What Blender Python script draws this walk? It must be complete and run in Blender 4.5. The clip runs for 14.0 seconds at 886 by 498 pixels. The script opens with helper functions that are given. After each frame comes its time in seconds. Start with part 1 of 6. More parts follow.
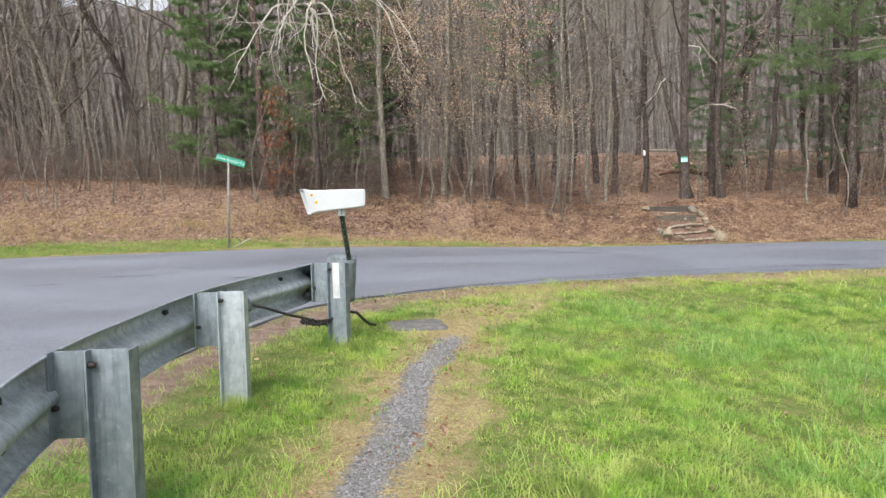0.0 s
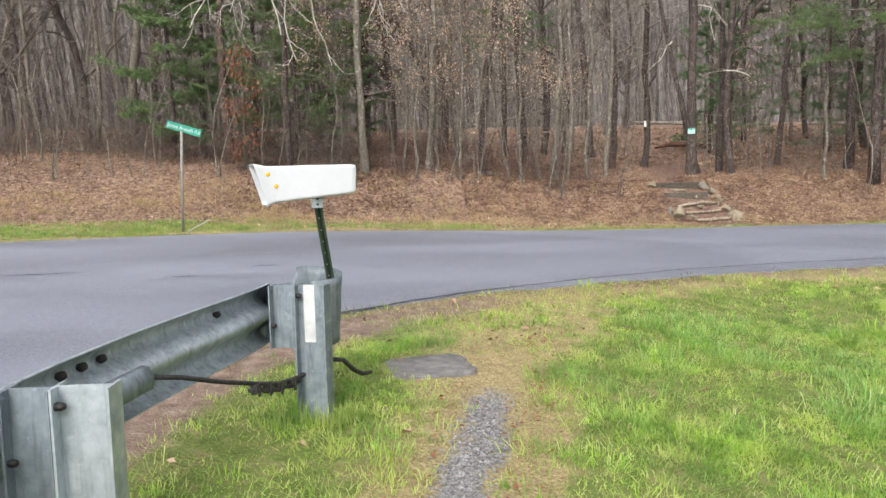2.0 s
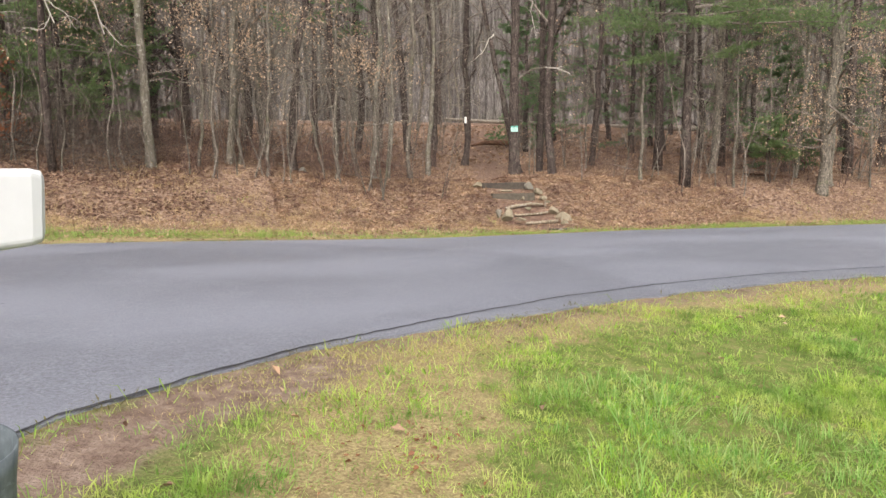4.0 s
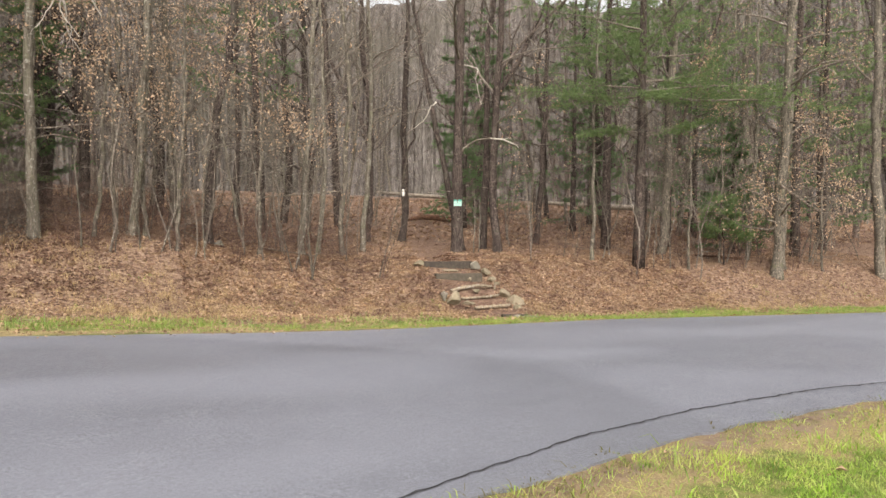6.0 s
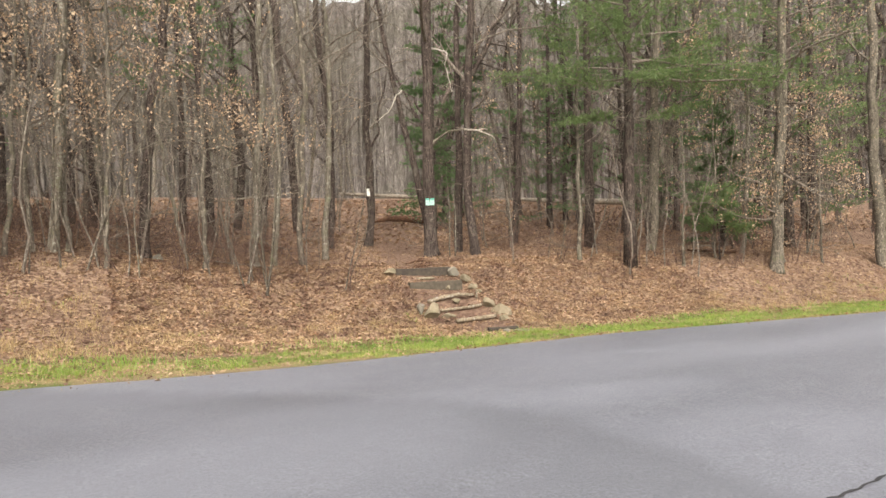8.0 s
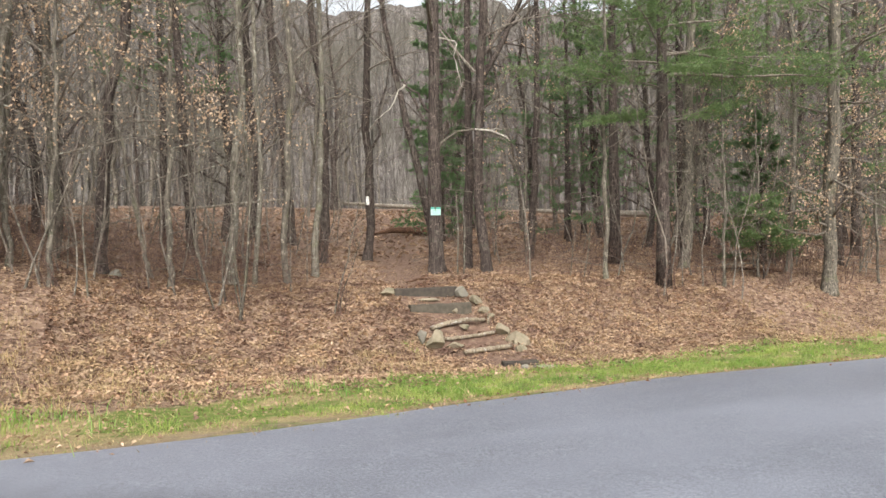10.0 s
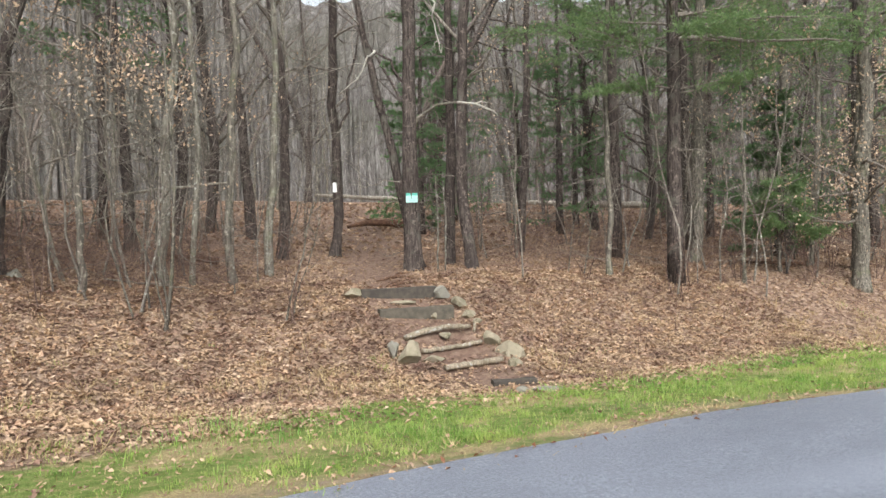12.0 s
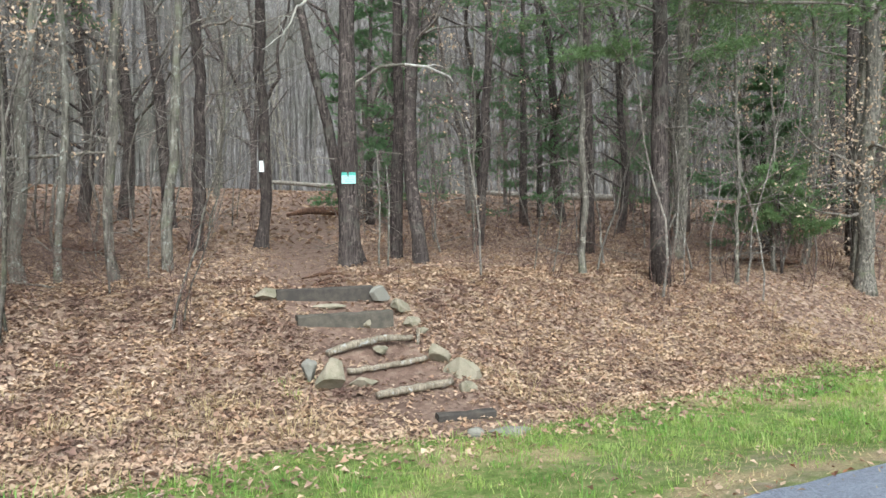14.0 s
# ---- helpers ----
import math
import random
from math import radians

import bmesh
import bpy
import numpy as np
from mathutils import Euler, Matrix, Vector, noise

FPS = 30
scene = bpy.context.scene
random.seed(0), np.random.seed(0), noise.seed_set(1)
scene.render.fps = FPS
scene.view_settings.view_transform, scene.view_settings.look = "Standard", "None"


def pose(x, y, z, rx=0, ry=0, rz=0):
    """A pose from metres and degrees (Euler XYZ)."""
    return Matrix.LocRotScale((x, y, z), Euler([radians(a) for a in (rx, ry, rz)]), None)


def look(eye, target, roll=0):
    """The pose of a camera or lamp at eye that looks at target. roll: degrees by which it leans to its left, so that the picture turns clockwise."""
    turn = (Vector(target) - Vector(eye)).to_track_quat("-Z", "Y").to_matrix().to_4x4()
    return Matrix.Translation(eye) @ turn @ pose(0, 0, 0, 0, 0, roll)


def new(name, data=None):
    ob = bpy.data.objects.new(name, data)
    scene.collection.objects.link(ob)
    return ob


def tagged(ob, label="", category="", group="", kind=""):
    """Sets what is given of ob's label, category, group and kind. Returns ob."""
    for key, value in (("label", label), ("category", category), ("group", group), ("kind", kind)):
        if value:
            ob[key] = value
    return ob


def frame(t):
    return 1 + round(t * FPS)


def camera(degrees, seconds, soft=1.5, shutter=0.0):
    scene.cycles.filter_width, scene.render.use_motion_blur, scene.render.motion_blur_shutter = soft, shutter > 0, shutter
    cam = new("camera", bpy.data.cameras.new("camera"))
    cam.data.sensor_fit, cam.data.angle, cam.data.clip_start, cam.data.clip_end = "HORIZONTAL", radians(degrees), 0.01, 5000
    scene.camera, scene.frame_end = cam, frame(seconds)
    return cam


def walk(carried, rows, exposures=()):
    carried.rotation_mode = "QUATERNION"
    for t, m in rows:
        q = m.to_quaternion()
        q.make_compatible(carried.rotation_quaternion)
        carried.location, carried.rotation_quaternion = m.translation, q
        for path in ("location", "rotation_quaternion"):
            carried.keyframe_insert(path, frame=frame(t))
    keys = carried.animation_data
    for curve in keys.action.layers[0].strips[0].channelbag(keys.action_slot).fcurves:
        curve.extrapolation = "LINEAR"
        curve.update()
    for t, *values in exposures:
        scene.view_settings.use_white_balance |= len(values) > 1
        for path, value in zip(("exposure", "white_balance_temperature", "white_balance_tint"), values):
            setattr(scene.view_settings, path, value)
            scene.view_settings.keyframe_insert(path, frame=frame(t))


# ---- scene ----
cam = camera(62.5, 14.0, soft=1.5)
METRES, EYE, TILT, LEAN, TURN = 16.5, 1.4, 0.0, 0.0, 0.0
ROWS = [
    (0.0, 0.0, 0.0, 0.0, -0.08, -3.77, 1.24),
    (0.5, -0.0066, 0.0376, 0.002, -0.37, -3.85, 1.05),
    (1.0, -0.0112, 0.0749, 0.0032, -0.94, -4.14, 0.88),
    (1.5, -0.0177, 0.1117, 0.0041, -1.46, -4.62, 0.91),
    (2.0, -0.021, 0.1475, 0.0035, -2.09, -5.87, 1.15),
    (2.5, -0.0275, 0.1833, 0.0029, -4.22, -7.57, 1.43),
    (3.0, -0.0283, 0.2193, 0.0036, -7.6, -8.48, 1.52),
    (3.5, -0.0279, 0.2558, 0.0051, -13.1, -8.83, 0.96),
    (4.0, -0.0204, 0.2898, 0.0073, -17.22, -6.43, 0.21),
    (6.5, 0.0084, 0.4613, 0.0115, -23.93, -0.56, -0.26),
    (7.0, 0.019, 0.4936, 0.0137, -25.01, -1.06, 0.46),
    (7.5, 0.0323, 0.5281, 0.0144, -25.6, -0.79, 0.96),
    (8.0, 0.0419, 0.5537, 0.0159, -25.9, -0.6, 1.26),
    (10.5, 0.1244, 0.7143, 0.0207, -24.96, 0.39, 0.79),
    (11.0, 0.1398, 0.7474, 0.0187, -25.18, -0.29, 1.01),
    (11.5, 0.1584, 0.7756, 0.0186, -25.76, -0.17, 1.29),
    (12.0, 0.1765, 0.8076, 0.0179, -26.33, -0.05, 1.22),
    (12.5, 0.1971, 0.8368, 0.0179, -27.4, -0.39, 0.89),
    (13.0, 0.2163, 0.8683, 0.0163, -27.96, -0.52, 0.43),
    (13.5, 0.2363, 0.8979, 0.0164, -28.86, -0.96, 0.29),
    (14.0, 0.2576, 0.9295, 0.0156, -29.36, -0.61, 0.54),
]
walk(cam, [(t, pose(0, 0, EYE, TILT, LEAN, TURN) @ pose(METRES * x, METRES * y, METRES * z, 90 + pitch, roll, yaw)) for t, x, y, z, yaw, pitch, roll in ROWS],
     exposures=[(0.0, 1.0, 6500, 10), (2.5, 1.0, 6600, 11), (4.0, 1.0, 6950, 12), (6.5, 0.97, 7300, 11), (8.0, 1.1, 7450, 10), (10.5, 1.09, 6600, 7), (12.5, 1.1, 6250, 4), (14.0, 1.17, 5800, 0)])

# ---- light: an overcast sky with a wide, weak sun ----
world = bpy.data.worlds.new("overcast_sky")
scene.world = world
world.use_nodes = True
wn, wl = world.node_tree.nodes, world.node_tree.links
sky = wn.new("ShaderNodeTexSky")
sky.sky_type, sky.sun_disc = "NISHITA", False
sky.sun_elevation, sky.sun_rotation = radians(48), radians(200)
sky.air_density, sky.dust_density = 1.0, 4.0
grey = wn.new("ShaderNodeHueSaturation")
grey.inputs["Saturation"].default_value = 0.28
wl.new(sky.outputs[0], grey.inputs["Color"])
wl.new(grey.outputs[0], wn["Background"].inputs["Color"])
wn["Background"].inputs["Strength"].default_value = 0.15
sun = new("sun", bpy.data.lights.new("sun", "SUN"))
sun.data.energy, sun.data.angle, sun.data.color = 1.3, radians(40), (1.0, 0.97, 0.93)
sun.matrix_world = look((-6, -14, 24), (4, 12, 0))


# ---- materials ----
def shader(name, rough=0.8, metal=0.0, spec=0.3):
    m = bpy.data.materials.new(name)
    m.use_nodes = True
    b = m.node_tree.nodes["Principled BSDF"]
    b.inputs["Roughness"].default_value, b.inputs["Metallic"].default_value = rough, metal
    b.inputs["Specular IOR Level"].default_value = spec
    return m, m.node_tree.nodes, m.node_tree.links, b


def noise_node(m, scale, detail=6.0, rough=0.6, stretch=None, local=False):
    n, l = m.node_tree.nodes, m.node_tree.links
    tex = n.new("ShaderNodeTexNoise")
    tex.inputs["Scale"].default_value, tex.inputs["Detail"].default_value, tex.inputs["Roughness"].default_value = scale, detail, rough
    co = n.new("ShaderNodeTexCoord").outputs["Object"] if local else n.new("ShaderNodeNewGeometry").outputs["Position"]
    if stretch:
        mp = n.new("ShaderNodeMapping")
        mp.inputs["Scale"].default_value = stretch
        l.new(co, mp.inputs["Vector"])
        co = mp.outputs[0]
    l.new(co, tex.inputs["Vector"])
    return tex.outputs["Fac"]


def ramp(m, fac, stops):
    n, l = m.node_tree.nodes, m.node_tree.links
    r = n.new("ShaderNodeValToRGB")
    e = r.color_ramp.elements
    while len(e) < len(stops):
        e.new(0.5)
    for el, (at, c) in zip(e, stops):
        el.position, el.color = at, (*c, 1)
    l.new(fac, r.inputs["Fac"])
    return r.outputs["Color"]


def mix(m, fac, a, b, mode="MIX"):
    n, l = m.node_tree.nodes, m.node_tree.links
    x = n.new("ShaderNodeMix")
    x.data_type, x.blend_type = "RGBA", mode
    for sock, v in ((x.inputs["Factor"], fac), (x.inputs["A"], a), (x.inputs["B"], b)):
        if isinstance(v, (int, float)):
            sock.default_value = v
        elif isinstance(v, tuple):
            sock.default_value = (*v, 1)
        else:
            l.new(v, sock)
    return x.outputs["Result"]


def calc(m, op, a, b=0.5):
    n, l = m.node_tree.nodes, m.node_tree.links
    x = n.new("ShaderNodeMath")
    x.operation = op
    for sock, v in ((x.inputs[0], a), (x.inputs[1], b)):
        if isinstance(v, (int, float)):
            sock.default_value = v
        else:
            l.new(v, sock)
    return x.outputs[0]


def bump(m, bsdf, height, dist, strength=1.0):
    n, l = m.node_tree.nodes, m.node_tree.links
    b = n.new("ShaderNodeBump")
    b.inputs["Distance"].default_value, b.inputs["Strength"].default_value = dist, strength
    l.new(height, b.inputs["Height"])
    l.new(b.outputs[0], bsdf.inputs["Normal"])


def bark(name, dark, light, moss=None):
    m, n, l, b = shader(name, 0.92, 0, 0.15)
    f = noise_node(m, 30, 8, 0.75, (1, 1, 0.14))
    g = noise_node(m, 2.2, 5, 0.65, (1, 1, 0.6))
    col = ramp(m, f, [(0.42, dark), (0.58, light)])
    col = mix(m, ramp(m, g, [(0.40, (0, 0, 0)), (0.66, (0.65, 0.65, 0.65))]), col, tuple(0.5 * (a + 0.4 * c) for a, c in zip(dark, light)))
    spots = noise_node(m, 13, 5, 0.7)
    col = mix(m, ramp(m, spots, [(0.56, (0, 0, 0)), (0.64, (0.7, 0.7, 0.7))]), col, tuple(min(0.5, 1.9 * c) for c in light))
    if moss:
        h = noise_node(m, 3.2, 5, 0.65)
        col = mix(m, ramp(m, h, [(0.55, (0, 0, 0)), (0.66, (0.6, 0.6, 0.6))]), col, moss)
    info = n.new("ShaderNodeObjectInfo")
    col = mix(m, calc(m, "MULTIPLY", info.outputs["Random"], 0.25), col, tuple(0.7 * a + 0.2 * c for a, c in zip(dark, light)))
    l.new(col, b.inputs["Base Color"])
    bump(m, b, f, 0.035)
    return m


def island_mat(name, colours, rough=0.75, spec=0.2, trans=0.0, drift=()):
    """A colour for each loose piece, out of a ramp."""
    m, n, l, b = shader(name, rough, 0, spec)
    g = n.new("ShaderNodeNewGeometry")
    k = len(colours) - 1
    col = ramp(m, g.outputs["Random Per Island"], [(i / k, c) for i, c in enumerate(colours)])
    big = noise_node(m, 0.7, 3, 0.6)
    col = mix(m, ramp(m, big, [(0.3, (0, 0, 0)), (0.7, (0.45, 0.45, 0.45))]), col, colours[k // 2])
    for i, tone in enumerate(drift):
        patch = noise_node(m, 0.8 + 0.9 * i, 3, 0.55)
        col = mix(m, ramp(m, patch, [(0.48, (0, 0, 0)), (0.64, (0.7, 0.7, 0.7))]), col, tone)
    l.new(col, b.inputs["Base Color"])
    if trans:
        t = n.new("ShaderNodeBsdfTranslucent")
        l.new(col, t.inputs["Color"])
        s = n.new("ShaderNodeMixShader")
        s.inputs[0].default_value = trans
        l.new(b.outputs[0], s.inputs[1])
        l.new(t.outputs[0], s.inputs[2])
        l.new(s.outputs[0], n["Material Output"].inputs["Surface"])
    return m


def plain(name, colour, rough=0.6, metal=0.0, wear=None, scale=6.0, spec=0.3, relief=0.002, spread=(0.4, 0.7)):
    m, n, l, b = shader(name, rough, metal, spec)
    f = noise_node(m, scale, 8, 0.65)
    g = noise_node(m, scale * 6, 4, 0.6)
    wear = wear or tuple(0.6 * c for c in colour)
    col = mix(m, ramp(m, f, [(spread[0], (0, 0, 0)), (spread[1], (1, 1, 1))]), colour, wear)
    col = mix(m, calc(m, "MULTIPLY", g, 0.35), col, tuple(0.75 * c for c in colour))
    l.new(col, b.inputs["Base Color"])
    bump(m, b, g, relief)
    return m


BARK_DARK = bark("bark_dark", (0.023, 0.017, 0.016), (0.13, 0.104, 0.093), (0.125, 0.12, 0.1))
BARK_GREY = bark("bark_grey", (0.065, 0.057, 0.048), (0.26, 0.23, 0.193), (0.12, 0.125, 0.07))
BARK_PALE = bark("bark_pale", (0.085, 0.074, 0.06), (0.31, 0.28, 0.235), (0.19, 0.19, 0.125))
BARK_RED = bark("bark_reddish", (0.042, 0.03, 0.026), (0.15, 0.11, 0.092))
BARK_BROWN = bark("bark_brown", (0.06, 0.048, 0.041), (0.22, 0.183, 0.158))
TWIG = bark("twig_bark", (0.11, 0.093, 0.08), (0.31, 0.265, 0.228))
TWIG_WHITE = bark("bleached_wood", (0.34, 0.31, 0.27), (0.62, 0.59, 0.53))
LEAF_DEAD = island_mat("dead_leaves", [(0.07, 0.04, 0.032), (0.24, 0.14, 0.09), (0.36, 0.225, 0.145), (0.45, 0.31, 0.21), (0.22, 0.125, 0.085), (0.62, 0.48, 0.36)], drift=((0.15, 0.09, 0.072), (0.42, 0.29, 0.18), (0.12, 0.07, 0.06), (0.46, 0.34, 0.23)))
LEAF_DARK = island_mat("dark_dead_leaves", [(0.06, 0.035, 0.028), (0.13, 0.075, 0.055), (0.20, 0.12, 0.085), (0.10, 0.055, 0.045), (0.27, 0.17, 0.12)])
LEAF_TAN = island_mat("beech_leaves", [(0.34, 0.22, 0.14), (0.48, 0.34, 0.23), (0.60, 0.48, 0.36), (0.38, 0.25, 0.16)], 0.7, 0.2, 0.2)
LEAF_RUST = island_mat("rust_leaves", [(0.17, 0.07, 0.04), (0.26, 0.12, 0.065), (0.13, 0.055, 0.035)], 0.7, 0.2, 0.2)
NEEDLE = island_mat("pine_needles", [(0.11, 0.175, 0.075), (0.165, 0.245, 0.10), (0.23, 0.315, 0.135), (0.145, 0.22, 0.115)], 0.6, 0.25, 0.45)
NEEDLE_DARK = island_mat("cedar_needles", [(0.075, 0.135, 0.06), (0.11, 0.19, 0.08), (0.16, 0.25, 0.105)], 0.6, 0.25, 0.4)
GRASS = island_mat("grass_blades", [(0.15, 0.31, 0.03), (0.27, 0.48, 0.05), (0.40, 0.60, 0.09), (0.23, 0.42, 0.08), (0.52, 0.62, 0.20), (0.60, 0.56, 0.30)], 0.6, 0.25, 0.42, ((0.18, 0.38, 0.10), (0.47, 0.56, 0.12), (0.10, 0.22, 0.04), (0.52, 0.56, 0.20), (0.08, 0.18, 0.03)))
GRASS_FAR = island_mat("verge_grass", [(0.11, 0.21, 0.035), (0.17, 0.29, 0.05), (0.25, 0.36, 0.08), (0.13, 0.24, 0.06), (0.32, 0.33, 0.14), (0.36, 0.29, 0.17)], 0.6, 0.25, 0.35, ((0.16, 0.33, 0.05), (0.40, 0.46, 0.12), (0.09, 0.20, 0.04), (0.36, 0.42, 0.13)))
GRASS_LONG = island_mat("long_grass", [(0.13, 0.29, 0.06), (0.20, 0.39, 0.085), (0.31, 0.47, 0.15), (0.48, 0.54, 0.25)], 0.6, 0.25, 0.35)
MOSS = island_mat("olive_moss", [(0.10, 0.105, 0.035), (0.16, 0.15, 0.055), (0.22, 0.19, 0.08), (0.12, 0.09, 0.05)], 0.9, 0.1, 0.15)
EDGE_TURF = island_mat("worn_turf", [(0.26, 0.27, 0.07), (0.40, 0.40, 0.12), (0.50, 0.45, 0.20), (0.22, 0.22, 0.07)], 0.8, 0.15, 0.25)
STRAW = island_mat("dry_grass", [(0.36, 0.27, 0.14), (0.48, 0.37, 0.20), (0.30, 0.20, 0.11), (0.55, 0.45, 0.27)], 0.8, 0.15, 0.2)


# ---- mesh helpers ----
class Buf:
    """Collects vertices and faces for one mesh."""

    def __init__(self):
        self.v, self.f, self.n = [], [], 0

    def add(self, verts, faces):
        verts = np.asarray(verts, float)
        k = self.n
        self.v.append(verts)
        self.f.extend([tuple(i + k for i in f) for f in faces])
        self.n += len(verts)

    def tube(self, pts, radii, sides=6, cap=True):
        pts = np.asarray(pts, float)
        n = len(pts)
        d = np.gradient(pts, axis=0)
        d /= np.linalg.norm(d, axis=1)[:, None] + 1e-9
        ref = np.array([0.0, 0, 1]) if abs(d[0][2]) < 0.8 else np.array([1.0, 0, 0])
        u = np.cross(d, ref)
        u /= np.linalg.norm(u, axis=1)[:, None] + 1e-9
        w = np.cross(d, u)
        a = np.arange(sides) * 2 * math.pi / sides
        ring = u[:, None, :] * np.cos(a)[None, :, None] + w[:, None, :] * np.sin(a)[None, :, None]
        verts = (pts[:, None, :] + ring * np.asarray(radii, float)[:, None, None]).reshape(-1, 3)
        faces = [(i * sides + j, i * sides + (j + 1) % sides, (i + 1) * sides + (j + 1) % sides, (i + 1) * sides + j)
                 for i in range(n - 1) for j in range(sides)]
        if cap:
            faces += [tuple(range(sides))[::-1], tuple((n - 1) * sides + j for j in range(sides))]
        self.add(verts, faces)

    def box(self, lo, hi):
        (a, b, c), (d, e, f) = lo, hi
        self.add([(a, b, c), (d, b, c), (d, e, c), (a, e, c), (a, b, f), (d, b, f), (d, e, f), (a, e, f)],
                 [(3, 2, 1, 0), (4, 5, 6, 7), (0, 1, 5, 4), (1, 2, 6, 5), (2, 3, 7, 6), (3, 0, 4, 7)])

    def mesh(self, name, smooth=True):
        me = bpy.data.meshes.new(name)
        if self.v:
            me.from_pydata(np.concatenate(self.v).tolist(), [], self.f)
        if smooth:
            me.polygons.foreach_set("use_smooth", [True] * len(me.polygons))
        return me


def part(name, buf, material, parent=None, label="", smooth=True, bevel=0.0):
    """One mesh object, under a thing or a part."""
    me = buf.mesh(name, smooth)
    if bevel:
        bm = bmesh.new()
        bm.from_mesh(me)
        bmesh.ops.bevel(bm, geom=list(bm.edges), offset=bevel, segments=2, profile=0.6, affect="EDGES", clamp_overlap=True)
        bm.to_mesh(me)
        bm.free()
    me.materials.append(material)
    ob = new(name, me)
    if parent:
        ob.parent = parent
    if label:
        tagged(ob, label)
    return ob


def thing(name, at, label, category, group="", turn=0.0, kind=""):
    ob = new(name)
    ob.empty_display_size = 0.1
    ob.matrix_world = pose(*at, 0, 0, turn)
    return tagged(ob, label, category, group, kind)


def loose(name, verts, faces, material, smooth=False):
    """One big mesh out of arrays: verts (n, 3), faces (m, 3 or 4)."""
    me = bpy.data.meshes.new(name)
    verts, faces = np.asarray(verts, np.float32), np.asarray(faces, np.int32)
    k = faces.shape[1]
    me.vertices.add(len(verts))
    me.vertices.foreach_set("co", verts.ravel())
    me.loops.add(faces.size)
    me.loops.foreach_set("vertex_index", faces.ravel())
    me.polygons.add(len(faces))
    me.polygons.foreach_set("loop_start", np.arange(0, faces.size, k, dtype=np.int32))
    me.polygons.foreach_set("use_smooth", np.full(len(faces), smooth))
    me.update(calc_edges=True)
    me.materials.append(material)
    return new(name, me)


# ---- the lie of the land ----
def ease(a, b, x):
    t = np.clip((np.asarray(x, float) - a) / (b - a), 0, 1)
    return t * t * (3 - 2 * t)


FAR_X = [-120, -20, -10.5, -8, -5.3, -3, 0, 2, 5, 8, 15, 30, 120]
FAR_Y = [-10, 12.2, 15.6, 16.3, 17.1, 17.35, 17.35, 17.45, 17.9, 18.1, 17.6, 16.9, 13]
BANK_X = [-120, -20, -10.5, -6, -2, 2, 5, 8, 15, 30, 120]
BANK_Y = [-8, 13.2, 17.1, 18.4, 18.9, 18.7, 18.45, 18.15, 17.6, 16.9, 13]
NEAR_X = [-2.41, -2.4, -2.3, -2.05, -1.65, -1.2, -0.5, 0.3, 1.3, 2.87, 4.3, 6, 8, 15, 30, 120]
NEAR_Y = [-60, 2.5, 4.5, 6.5, 8.2, 8.96, 9.54, 10.05, 10.4, 10.95, 11.35, 11.6, 11.65, 11.4, 10.5, 5]
ACROSS = [-8, -7, -3, 0, 1.3, 2.4, 3.4, 4.3, 5.0, 5.6, 6.5, 8, 10, 18, 30, 45, 80, 170, 800]
RISE_R = [0.15, 0.16, 0.25, 0.18, 0.0, -0.03, -0.13, 0.03, 0.3, 0.6, 1.0, 1.22, 1.38, 2.4, 4.0, 5.2, 6.5, 16, 60]
RISE_L = [0.2, 0.22, 0.3, 0.34, 0.38, 0.46, 0.74, 1.04, 1.25, 1.45, 1.75, 2.08, 2.35, 3.05, 4.0, 5.2, 6.5, 16, 60]


def far_edge(x):
    return np.interp(x, FAR_X, FAR_Y)


def near_edge(x):
    return np.interp(x, NEAR_X, NEAR_Y)


def off_road(x, y):
    """Distance from the road's near edge, positive on the field's side."""
    x, y = np.asarray(x, float), np.asarray(y, float)
    best = np.full(np.broadcast(x, y).shape, 1e9)
    for i in range(len(NEAR_X) - 1):
        ax, ay, bx, by = NEAR_X[i], NEAR_Y[i], NEAR_X[i + 1], NEAR_Y[i + 1]
        k = np.clip(((x - ax) * (bx - ax) + (y - ay) * (by - ay)) / ((bx - ax) ** 2 + (by - ay) ** 2), 0, 1)
        best = np.minimum(best, np.hypot(x - ax - k * (bx - ax), y - ay - k * (by - ay)))
    return np.where((x > -2.405) & (y < near_edge(x)), best, -best)


def beyond(x, y):
    """Distance past the road's far edge."""
    edge, foot = far_edge(x), np.interp(x, BANK_X, BANK_Y)
    foot = foot + 0.45 * ease(8, 13, x)
    verge = (y - edge) * 2.0 / (foot + 2.0 - edge)
    return np.where(y < edge, y - edge, np.where(y < foot + 2.0, verge, y - foot))


def land(x, y):
    x, y = np.asarray(x, float), np.asarray(y, float)
    d = beyond(x, y)
    k = 1 - ease(-3, 5.5, x)
    z = np.interp(d, ACROSS, RISE_R) * (1 - k) + np.interp(d, ACROSS, RISE_L) * k
    tread = np.interp(y, [22.2, 22.42, 22.47, 22.92, 22.98, 23.36, 23.44, 23.96, 24.04, 24.56, 24.64, 24.95], [-0.05, -0.02, 0.05, 0.1, 0.2, 0.29, 0.43, 0.58, 0.72, 0.87, 1.02, 1.05])
    z = np.where((y > 22.2) & (y < 24.95), z + (tread - z) * np.exp(-((x - 7.75) / 0.72) ** 8), z)
    s = off_road(x, y)
    z = z - np.clip(s, 0, 9) * (0.03 + 0.022 * np.clip(x, 0, 3))
    return z


